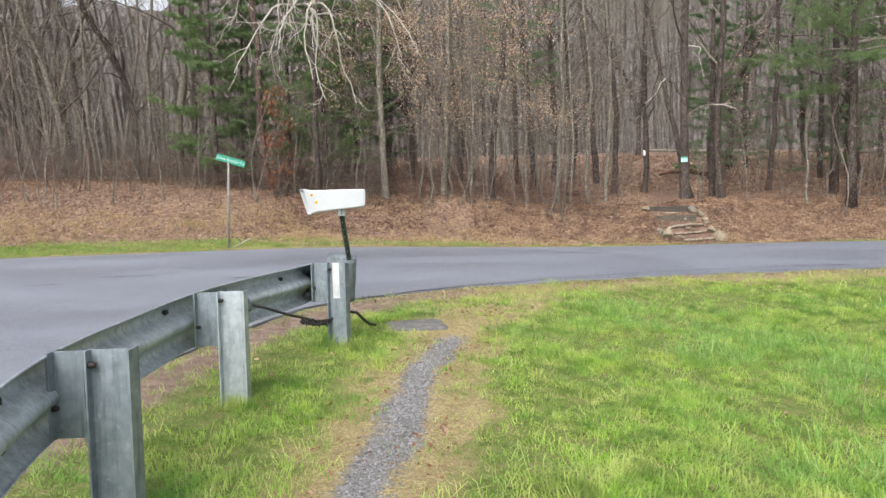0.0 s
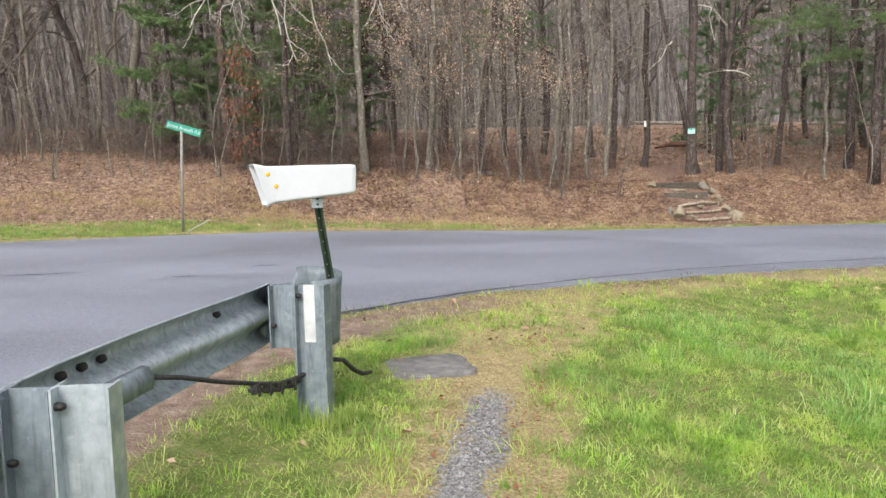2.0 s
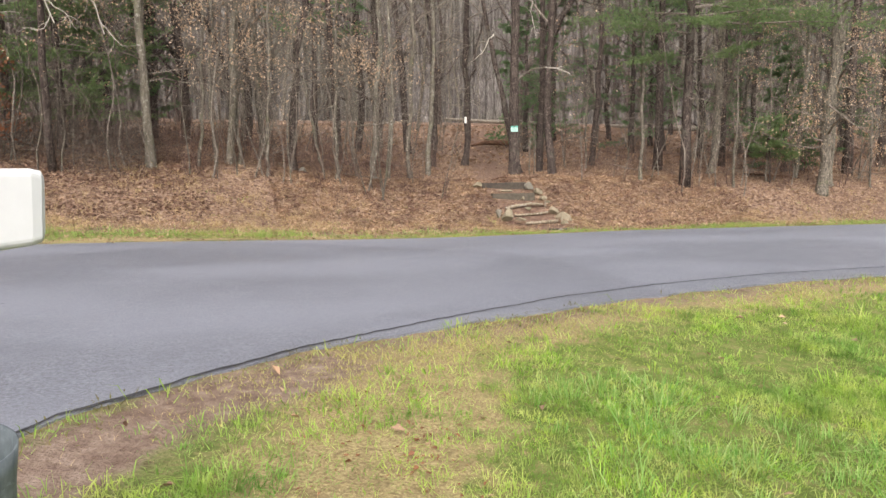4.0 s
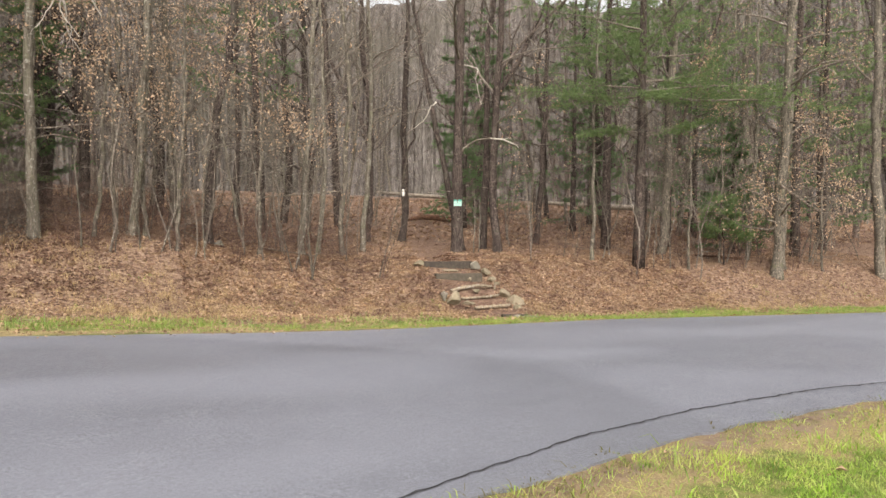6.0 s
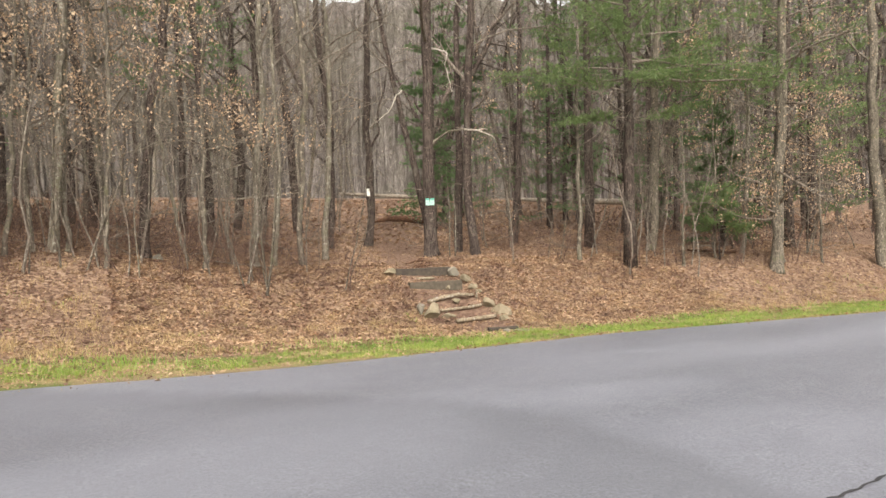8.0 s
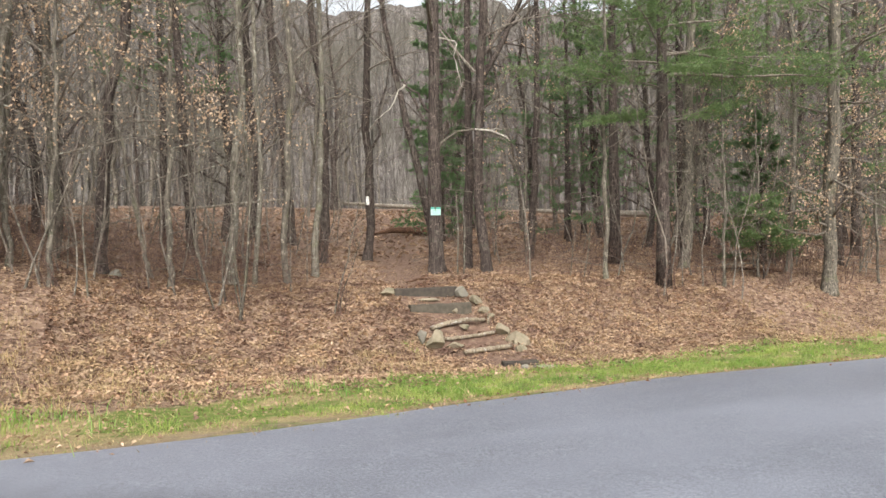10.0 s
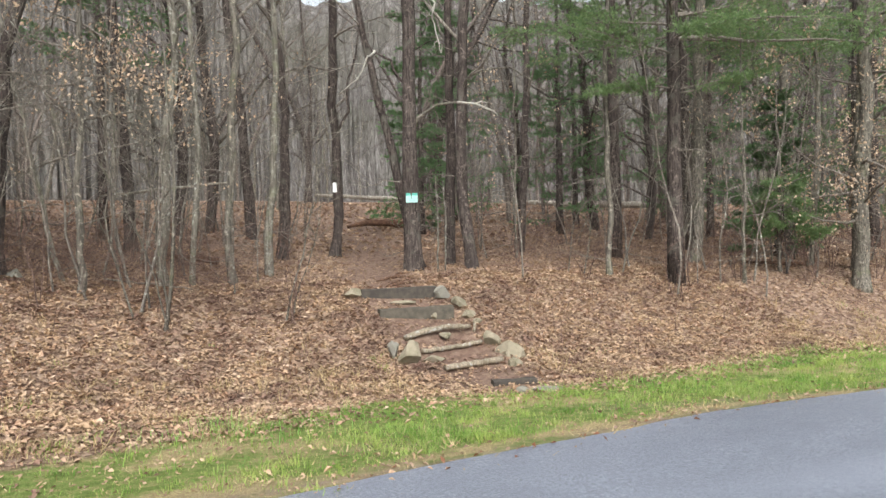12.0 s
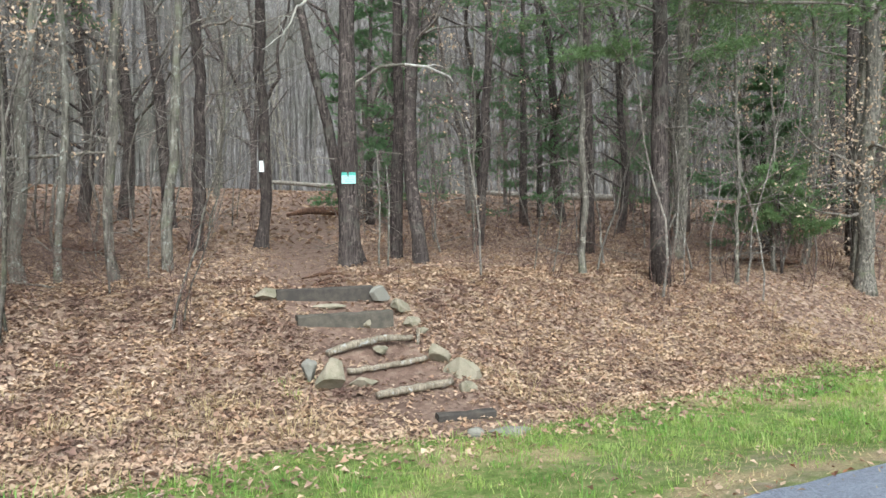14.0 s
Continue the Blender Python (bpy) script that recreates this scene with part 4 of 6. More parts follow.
def wooded_hill():
    """The far hillside of bare woodland that closes the view."""
    rng = np.random.default_rng(50)
    n, rows = 1500, 9
    az = np.linspace(radians(-75), radians(85), n)
    crest = 49.5 - 8.5 * (1 - ease(-0.35, -0.05, az)) + 2 * np.sin(az * 3.1 + 1) + 1.2 * np.sin(az * 17)
    for span, high in ((61, 4.0), (29, 2.0), (11, 0.8)):
        crest = crest + np.convolve(rng.normal(0, high, n), np.hanning(span) / np.hanning(span).sum(), "same")
    v = []
    for j in range(rows):
        k = j / (rows - 1)
        dist = 105 + 38 * k ** 1.4
        for i in range(n):
            jag = rng.normal(0, 1.2) if 0 < j < rows - 1 else 0
            v.append((5 + (dist + jag) * math.sin(az[i]), 10 + (dist + jag) * math.cos(az[i]), 3 + (crest[i] - 3) * k))
    f = [(j * n + i, j * n + i + 1, (j + 1) * n + i + 1, (j + 1) * n + i) for j in range(rows - 1) for i in range(n - 1)]
    m, nd, l, b = shader("distant_woodland", 1.0, 0, 0.0)
    streak = noise_node(m, 1.0, 9, 0.8, (1.2, 1.2, 0.42))
    blot = noise_node(m, 0.07, 4, 0.6)
    col = ramp(m, streak, [(0.38, (0.045, 0.04, 0.038)), (0.5, (0.118, 0.107, 0.102)), (0.62, (0.24, 0.22, 0.212))])
    col = mix(m, ramp(m, blot, [(0.45, (0, 0, 0)), (0.7, (0.6, 0.6, 0.6))]), col, (0.095, 0.092, 0.07))
    l.new(col, b.inputs["Base Color"])
    tagged(loose("backdrop", v, f, m, True), "far hillside of bare grey-brown woodland", "hillside", kind="structure")


def thicket():
    """A haze of bare twigs and arching canes between the trunks."""
    rng = np.random.default_rng(91)
    for name, material, n, lo, hi, west, east, base, reach in (("bare_thicket", BARK_BROWN, 13000, 0.3, 10.0, -26, -1, 26.5, 18), ("wood_twigs", BARK_BROWN, 8000, 0.8, 9.5, -3, 34, 27.5, 18),
                                                             ("dark_brambles", BARK_BROWN, 11000, 0.0, 1.8, -18, -2.0, 23.9, 5.0), ("red_brambles", TWIG_RED, 2800, 0.0, 1.0, -3.5, 5.4, 25.0, 5.5), ("low_brambles", TWIG_RED, 2500, 0.0, 0.9, 11, 30, 25.5, 8)):
        x = rng.uniform(west, east, n)
        y = base + reach * rng.random(n) ** 1.4 + 0.8 * lumps(x, 0 * x, 0.6) + (1.8 * (1 - ease(-7.5, -3.5, x)) if west == -18 else 0.0)
        k = np.abs(x - trail_mid(y)) > 1.5
        x, y = x[k], y[k]
        m = len(x)
        low = lo == 0.0
        z = land(x, y) + lo + (hi - lo) * rng.random(m) ** (1.7 if low else 1.0) * (0.45 + 0.55 * ease(-0.5, 0.4, lumps(x, y, 0.7)) if low else 1.0)
        way = rng.normal(0, 1, (m, 3))
        way[:, 2] = np.abs(way[:, 2]) * (0.6 if low else 0.9)
        way /= np.linalg.norm(way, axis=1)[:, None]
        at = np.column_stack([x, y, z])
        v1, f1, tips = twig_blades(rng, at, way, rng.uniform(0.4, 1.4 if low else 2.2, m), 0.0045)
        fork = np.repeat(at + way * 0.3, 2, 0)
        w2 = np.repeat(way, 2, 0) + rng.normal(0, 0.6, (2 * m, 3))
        v2, f2, _ = twig_blades(rng, fork, w2 / np.linalg.norm(w2, axis=1)[:, None], rng.uniform(0.25, 0.9, 2 * m), 0.003)
        ob = loose(name, np.concatenate([v1, v2]), np.concatenate([f1, f2 + len(v1)]), material)
        tagged(ob, "dark tangled leafless brambles under the trees" if low else "tangle of fine bare twigs between trunks", "undergrowth", kind="stuff")


wooded_hill()
TWIG_RED = bark("brush_twigs", (0.08, 0.05, 0.041), (0.225, 0.153, 0.126))
far_wood()
undergrowth()
thicket()


# ---- guardrail ----
def zinc(name, light, dark, rough, metal):
    """Weathered galvanising: mottled spangle, rain streaks and pale scuffs."""
    m, n, l, b = shader(name, rough, metal, 0.4)
    mottle, streak, scuff = noise_node(m, 14, 8, 0.65), noise_node(m, 38, 5, 0.6, (1, 1, 0.09)), noise_node(m, 22, 5, 0.7, (1, 0.35, 1))
    col = ramp(m, mottle, [(0.36, light), (0.68, dark)])
    col = mix(m, ramp(m, streak, [(0.5, (0, 0, 0)), (0.68, (0.6, 0.6, 0.6))]), col, tuple(0.6 * c for c in dark))
    col = mix(m, ramp(m, scuff, [(0.6, (0, 0, 0)), (0.7, (0.55, 0.55, 0.55))]), col, tuple(min(0.7, 1.5 * c) for c in light))
    l.new(col, b.inputs["Base Color"])
    l.new(ramp(m, mottle, [(0.35, (rough, rough, rough)), (0.7, (rough + 0.18,) * 3)]), b.inputs["Roughness"])
    bump(m, b, mottle, 0.001)
    return m


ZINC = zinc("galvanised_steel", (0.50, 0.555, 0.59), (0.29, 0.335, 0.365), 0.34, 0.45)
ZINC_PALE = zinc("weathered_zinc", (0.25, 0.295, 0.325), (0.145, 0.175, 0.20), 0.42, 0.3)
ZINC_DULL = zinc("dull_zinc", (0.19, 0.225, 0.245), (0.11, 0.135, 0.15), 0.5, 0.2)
IRON = plain("rusty_bolt", (0.03, 0.03, 0.032), 0.6, 0.4, (0.075, 0.06, 0.05), 30)
CABLE = plain("greased_cable", (0.03, 0.03, 0.033), 0.55, 0.3, (0.08, 0.075, 0.07), 40)
WHITE_FILM = plain("white_reflective_film", (0.55, 0.565, 0.57), 0.45, 0, (0.36, 0.37, 0.37), 9)
RAIL_X = [-0.72, -1.07, -1.37, -1.53, -1.56, -1.585, -1.53, -1.42, -1.19, -1.15]
RAIL_Y = [0.4, 1.4, 2.2, 2.9, 3.8, 4.6, 5.1, 5.6, 6.45, 6.62]


def rail_line(y):
    k = 0.35
    return np.mean([np.interp(y + o, RAIL_Y, RAIL_X) for o in (-k, -k / 2, 0, k / 2, k)], 0)


def sweep(buf, path, profile):
    """Sweeps a closed profile of (out, up) along a level path of (x, y, z)."""
    path = np.asarray(path, float)
    d = np.gradient(path, axis=0)
    d[:, 2] = 0
    d /= np.linalg.norm(d, axis=1)[:, None]
    out = np.column_stack([-d[:, 1], d[:, 0], 0 * d[:, 0]])
    pr = np.asarray(profile, float)
    v = path[:, None, :] + out[:, None, :] * pr[None, :, :1] + np.array([0, 0, 1.0]) * pr[None, :, 1:2]
    k, n = len(pr), len(path)
    f = [(i * k + j, i * k + (j + 1) % k, (i + 1) * k + (j + 1) % k, (i + 1) * k + j) for i in range(n - 1) for j in range(k)]
    f += [tuple(range(k))[::-1], tuple((n - 1) * k + j for j in range(k))]
    buf.add(v.reshape(-1, 3), f)


def w_profile():
    face = [(0.048 * (1 - math.cos(2 * math.pi * z / 0.19)), z) for z in np.linspace(0.156, -0.156, 29)]
    face = [(face[0][0] - 0.008, 0.15)] + face + [(face[-1][0] - 0.008, -0.15)]
    return face + [(a + 0.006, c * 0.985) for a, c in face[::-1]]


def h_section(buf, at, turn, z0, z1, depth=0.15, flange=0.1, thick=0.008):
    """A steel H-section standing upright: web across the rail, two flanges."""
    a, c, t = depth / 2, flange / 2, thick
    sec = [(-a, -c), (-a + t, -c), (-a + t, -t / 2), (a - t, -t / 2), (a - t, -c), (a, -c), (a, c), (a - t, c), (a - t, t / 2), (-a + t, t / 2), (-a + t, c), (-a, c)]
    co, si = math.cos(turn), math.sin(turn)
    ring = [(at[0] + x * co - y * si, at[1] + x * si + y * co) for x, y in sec]
    n = len(sec)
    buf.add([(x, y, z0) for x, y in ring] + [(x, y, z1) for x, y in ring],
            [(j, (j + 1) % n, n + (j + 1) % n, n + j) for j in range(n)] + [tuple(range(n, 2 * n)), tuple(range(n))[::-1]])


def bolt_buf(at, way, r=0.018, long=0.02):
    b = Buf()
    p, w = np.array(at, float), np.array(way, float)
    b.tube([p, p + w * long * 0.6, p + w * long], [r, r, r * 0.75], 6)
    return b


def guardrail():
    g = thing("guardrail", (0, 0, 0), "galvanised steel guardrail on steel posts along the verge", "guardrail")
    ys = np.linspace(0.4, 6.6, 46)
    b = Buf()
    sweep(b, [(float(rail_line(y)), y, 0.678 + 0.006 * max(0, y - 5)) for y in ys], [(a, 1.1 * c) for a, c in w_profile()])
    part("rail", b, ZINC, g, "dull galvanised corrugated beam")
    posts = [(-0.68, 0.9, 0.86, 0.05), (-1.285, 2.78, 0.86, 0.03), (-1.335, 4.57, 0.862, 0.02), (-0.915, 6.29, 0.888, -0.24)]
    for i, (x, y, top, turn) in enumerate(posts):
        co, si = math.cos(turn), math.sin(turn)
        b = Buf()
        h_section(b, (x, y), turn, float(land(x, y)) - 0.15, top, 0.17)
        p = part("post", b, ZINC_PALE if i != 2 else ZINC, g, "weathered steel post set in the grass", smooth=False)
        gap = 0.145
        b = Buf()
        h_section(b, (x - co * (0.085 + gap / 2), y - si * (0.085 + gap / 2)), turn, top - 0.345, top - 0.004, gap - 0.004, 0.1)
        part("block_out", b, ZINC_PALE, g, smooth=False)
        part("bolt", bolt_buf((x - co * 0.078 + si * 0.03, y - si * 0.078 - co * 0.03, top - 0.055), (co, si, 0), 0.013, 0.03), IRON, g)
        part("bolt", bolt_buf((x - co * 0.222 + si * 0.03, y - si * 0.222 - co * 0.03, top - 0.22), (co, si, 0), 0.012, 0.026), IRON, g)
        if i == 3:
            b = Buf()
            q = [(-0.046, -0.0075), (0.016, -0.0075)]
            zz = [top - 0.002, top - 0.31]
            b.add([(x + a * co - c * si, y + a * si + c * co, z) for z in zz for a, c in q] + [(x + a * co - (c + 0.003) * si, y + a * si + (c + 0.003) * co, z) for z in zz for a, c in q],
                  [(0, 1, 3, 2), (6, 7, 5, 4), (0, 4, 5, 1), (2, 3, 7, 6), (0, 2, 6, 4), (1, 5, 7, 3)])
            part("reflective_strip", b, WHITE_FILM, g, "white reflective strip", smooth=False)
    # splice bolts and the cable's anchor plate on the rail's back
    for y, z in ((5.0, 0.765), (5.12, 0.765), (5.24, 0.765), (6.1, 0.765), (2.12, 0.765), (2.12, 0.60), (2.36, 0.765), (2.36, 0.60), (4.3, 0.765)):
        x = float(rail_line(y))
        part("bolt", bolt_buf((x - 0.098, y, z + 0.005), (0.96, 0, 0.28), 0.024 if y < 3 else 0.019, 0.032), IRON, g)
    b = Buf()
    path = [(float(rail_line(y)) + 0.012, y, 0.675) for y in np.linspace(4.72, 5.34, 8)]
    sweep(b, path, [(0, 0.045), (-0.03, 0.04), (-0.05, 0.0), (-0.045, -0.05), (-0.03, -0.055), (-0.04, 0.0), (-0.025, 0.03), (0, 0.036)])
    part("anchor_bracket", b, ZINC_PALE, g, "folded steel cable anchor plate")
    b = Buf()
    run = [(-1.43, 5.34, 0.67), (-1.36, 5.5, 0.62), (-1.25, 5.7, 0.54), (-1.14, 5.9, 0.47), (-1.07, 6.1, 0.41), (-1.0, 6.25, 0.40), (-0.93, 6.40, 0.40), (-0.86, 6.5, 0.43), (-0.79, 6.55, 0.41), (-0.74, 6.6, 0.34), (-0.70, 6.75, 0.27), (-0.665, 6.93, 0.23)]
    b.tube(run, [0.011] * 6 + [0.014] * 6, 8)
    part("anchor_cable", b, CABLE, g, "black twisted steel cable")
    b = Buf()
    b.tube([(-1.16, 5.84, 0.455), (-1.07, 6.08, 0.385), (-0.99, 6.26, 0.375)], [0.011] * 3, 8)
    part("cable_tail", b, CABLE, g)
    for x, y, z in ((-1.145, 5.88, 0.45), (-1.11, 5.98, 0.425), (-1.075, 6.08, 0.4), (-1.03, 6.19, 0.385)):
        b = Buf()
        b.box((x - 0.016, y - 0.014, z - 0.024), (x + 0.016, y + 0.014, z + 0.024))
        b.tube([(x + 0.024, y - 0.009, z - 0.036), (x + 0.024, y - 0.009, z + 0.03)], [0.006] * 2, 6)
        b.tube([(x + 0.024, y + 0.009, z - 0.036), (x + 0.024, y + 0.009, z + 0.03)], [0.006] * 2, 6)
        part("cable_clamp", b, IRON, g, smooth=False)
    # curled end of the beam
    b = Buf()
    n, rows = 34, 9
    v = []
    for j in range(rows):
        w = j / (rows - 1)
        bulge = 0.006 * math.cos(w * 4 * math.pi)
        for i in range(n):
            a = radians(205 - 285 * i / (n - 1))
            k = i / (n - 1)
            pinch = 1 - 0.14 * w * float(ease(0.35, 0.7, k))
            rx, ry = (0.185 + bulge * (1 - k)) * pinch, (0.16 + bulge * (1 - k)) * pinch
            top = 0.85 + 0.09 * float(ease(0.27, 0.31, k)) - 0.05 * float(ease(0.3, 1.0, k))
            v.append((-0.965 + rx * math.cos(a), 6.55 + ry * math.sin(a), top - w * (top - 0.56 + 0.05 * k)))
    f = [(j * n + i, j * n + i + 1, (j + 1) * n + i + 1, (j + 1) * n + i) for j in range(rows - 1) for i in range(n - 1)]
    inner = [(-0.965 + (x + 0.965) * 0.975, 6.55 + (y - 6.55) * 0.975, z) for x, y, z in v]
    k = len(v)
    f += [tuple(q + k for q in reversed(t)) for t in f]
    for i in range(n - 1):
        f += [(i + 1, i, k + i, k + i + 1), ((rows - 1) * n + i, (rows - 1) * n + i + 1, k + (rows - 1) * n + i + 1, k + (rows - 1) * n + i)]
    for j in range(rows - 1):
        f += [(j * n, (j + 1) * n, k + (j + 1) * n, k + j * n), ((j + 1) * n + n - 1, j * n + n - 1, k + j * n + n - 1, k + (j + 1) * n + n - 1)]
    b.add(v + inner, f)
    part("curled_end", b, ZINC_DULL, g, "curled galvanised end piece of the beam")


guardrail()

# ---- newspaper tube on its post ----
WHITE_PLASTIC = plain("white_plastic", (0.53, 0.545, 0.575), 0.5, 0, (0.49, 0.515, 0.54), 5, 0.4, 0.0006)
GREEN_PAINT = plain("green_painted_steel", (0.022, 0.045, 0.028), 0.5, 0.2, (0.06, 0.065, 0.05), 14)
AMBER = plain("amber_reflector", (0.85, 0.42, 0.02), 0.25)


def rounded(w, h, r, n=4):
    pts = []
    for cx, cz, a0 in ((w / 2 - r, h / 2 - r, 0), (-w / 2 + r, h / 2 - r, 90), (-w / 2 + r, -h / 2 + r, 180), (w / 2 - r, -h / 2 + r, 270)):
        pts += [(cx + r * math.cos(radians(a0 + 90 * i / n)), cz + r * math.sin(radians(a0 + 90 * i / n))) for i in range(n + 1)]
    return pts


def newspaper_tube():
    g = thing("newspaper_tube", (-0.93, 6.46, 1.423), "white plastic newspaper tube on a leaning green post", "newspaper box", turn=19)
    b = Buf()
    # stations: along, middle height, width, height, slant of the rim
    outer = [(-0.275, -0.006, 0.225, 0.224, 0.30), (-0.25, -0.003, 0.212, 0.21, 0.29), (-0.222, -0.003, 0.198, 0.196, 0.26), (-0.195, -0.003, 0.192, 0.192, 0.16), (-0.1, 0.002, 0.19, 0.185, 0.0),
             (0.12, 0.013, 0.184, 0.168, 0.0), (0.218, 0.018, 0.18, 0.158, -0.03), (0.236, 0.018, 0.17, 0.148, -0.04), (0.243, 0.018, 0.146, 0.124, -0.04)]
    inner = [(x + 0.004, z, w - 0.012, h - 0.012, sl) for x, z, w, h, sl in outer[::-1][1:]]
    inner[-1] = (-0.275, -0.006, 0.213, 0.212, 0.30)
    v, f, k = [], [], 20
    for x, z, w, h, sl in outer + inner:
        v += [(x - sl * dz, dy, z + dz) for dy, dz in rounded(w, h, 0.016)]
    rings = len(outer) + len(inner)
    # outer runs to the closed end, inner comes back
    for i in range(rings - 1):
        if i == len(outer) - 1:
            continue
        f += [(i * k + j, (i + 1) * k + j, (i + 1) * k + (j + 1) % k, i * k + (j + 1) % k) for j in range(k)]
    f.append(tuple((len(outer) - 1) * k + j for j in range(k)))
    f.append(tuple(len(outer) * k + j for j in reversed(range(k))))
    last = (rings - 1) * k
    f += [(last + j, j, (j + 1) % k, last + (j + 1) % k) for j in range(k)]
    b.add(v, f)
    part("tube", b, WHITE_PLASTIC, g, "white moulded plastic tube with flared mouth", smooth=False)
    for x, z in ((-0.235, 0.05), (-0.195, -0.012)):
        b = Buf()
        b.tube([(x, -0.096, z), (x, -0.101, z), (x, -0.103, z)], [0.011, 0.011, 0.008], 14)
        part("reflector", b, AMBER, g, "round amber reflector")
    b = Buf()
    b.box((-0.002, -0.05, -0.135), (0.06, -0.044, -0.078))
    b.box((-0.002, -0.05, -0.084), (0.06, 0.05, -0.078))
    part("bracket", b, ZINC, g, smooth=False)
    for z in (-0.085, -0.115):
        part("bolt", bolt_buf((0.03, -0.05, z), (0, -1, 0), 0.007, 0.008), IRON, g)
    # leaning U-channel post, in the tube's own frame
    b = Buf()
    sec = [(-0.03, 0.0), (-0.03, 0.004), (-0.018, 0.004), (-0.014, 0.03), (0.014, 0.03), (0.018, 0.004), (0.03, 0.004), (0.03, 0.0), (0.014, 0.0), (0.011, 0.026), (-0.011, 0.026), (-0.014, 0.0)]
    sec = [(0.74 * a, c) for a, c in sec]
    top, low = (0.03, -0.042, -0.10), (0.122, 0.02, -0.69)
    n = len(sec)
    b.add([(p[0] + a, p[1] + c, p[2]) for p in (low, top) for a, c in sec], [(j, (j + 1) % n, n + (j + 1) % n, n + j) for j in range(n)] + [tuple(range(n, 2 * n)), tuple(range(n))[::-1]])
    part("post", b, GREEN_PAINT, g, "dark green steel U-channel post", smooth=False)
    for i in range(7):
        w = 0.16 + 0.11 * i
        x, y, z = (t + (l - t) * w for t, l in zip(top, low))
        part("hole", bolt_buf((x, y + 0.0255, z), (0, -1, 0), 0.004, 0.001), WHITE_FILM, g)


newspaper_tube()

# ---- street sign and stake on the far verge ----
SIGN_GREEN = plain("sign_green", (0.005, 0.21, 0.135), 0.4, 0, (0.01, 0.25, 0.17), 5, 0.4, 0.0003)
STEEL_POST = plain("grey_sign_post", (0.26, 0.25, 0.23), 0.7, 0.2, (0.16, 0.15, 0.14), 12)


def writing(text, size, material, parent, m, name="lettering"):
    cu = bpy.data.curves.new(name, "FONT")
    cu.body, cu.size, cu.align_x, cu.align_y, cu.extrude = text, size, "CENTER", "CENTER", 0.001
    ob = new(name, cu)
    dg = bpy.context.evaluated_depsgraph_get()
    me = bpy.data.meshes.new_from_object(ob.evaluated_get(dg))
    bpy.data.objects.remove(ob)
    me.materials.append(material)
    lt = new(name, me)
    lt.parent, lt.matrix_local = parent, m
    return lt


def street_sign():
    x, y = -5.24, 17.9
    z = float(land(x, y))
    g = thing("street_sign", (x, y, z), "green street name sign on a thin grey post", "street sign")
    b = Buf()
    b.tube([(-0.03, 0, -0.2), (0.02, 0, 1.2), (0.06, 0, 2.1)], [0.03, 0.03, 0.028], 8)
    part("post", b, STEEL_POST, g)
    b = Buf()
    b.box((-0.37, -0.004, -0.075), (0.37, 0.004, 0.075))
    blade = part("sign_blade", b, SIGN_GREEN, g, "green reflective name blade", smooth=False, bevel=0.002)
    blade.matrix_local = pose(0.11, 0, 2.14, 0, 17, -4)
    writing("Jones Branch Rd", 0.105, WHITE_FILM, blade, pose(0, -0.0055, 0, 90, 0, 0))
    b = Buf()
    b.box((-0.025, -0.02, -0.1), (0.025, 0.02, -0.05))
    clip = part("clip", b, STEEL_POST, g, smooth=False)
    clip.matrix_local = pose(0.06, 0, 2.14)


street_sign()
b = Buf()
sz = float(land(-5.1, 17.75))
b.tube([(0, 0, 0.0), (0.22, 0.05, 0.12), (0.46, 0.1, 0.25)], [0.014, 0.016, 0.012], 6)
stake = part("marker_stake", b, TWIG_WHITE)
stake.matrix_world = pose(-5.15, 17.75, sz)
tagged(stake, "pale leaning stake in the grass by the road", "stake")

# ---- worn slab by the footpath ----
SLAB = plain("worn_concrete", (0.12, 0.116, 0.112), 0.9, 0, (0.25, 0.24, 0.225), 11, 0.3, 0.006)


def slab():
    rng = np.random.default_rng(3)
    b = Buf()
    n = 36
    ring = []
    for i in range(n):
        a = 2 * math.pi * i / n
        c, s_ = math.cos(a), math.sin(a)
        k = 1 / (abs(c) ** 7 + abs(s_) ** 7) ** (1 / 7) * rng.uniform(0.92, 1.04)
        ring.append((0.285 * c * k, 0.255 * s_ * k))
    z = 0.0
    v = [(x * 1.02, y * 1.02, z - 0.09) for x, y in ring] + [(x, y, z + 0.012) for x, y in ring] + [(x * 0.96, y * 0.96, z + 0.02) for x, y in ring] + [(x * 0.5, y * 0.5, z + 0.017 + rng.normal(0, 0.002)) for x, y in ring] + [(0, 0, z + 0.018)]
    f = [(r * n + i, r * n + (i + 1) % n, (r + 1) * n + (i + 1) % n, (r + 1) * n + i) for r in range(3) for i in range(n)]
    f += [(3 * n + i, 3 * n + (i + 1) % n, 4 * n) for i in range(n)]
    b.add(v, f)
    ob = part("concrete_slab", b, SLAB)
    ob.matrix_world = pose(-0.29, 7.3, float(land(-0.29, 7.3)) + 0.004, 1.5, -1, 12)
    tagged(ob, "worn grey concrete slab flush in the grass", "slab")


slab()

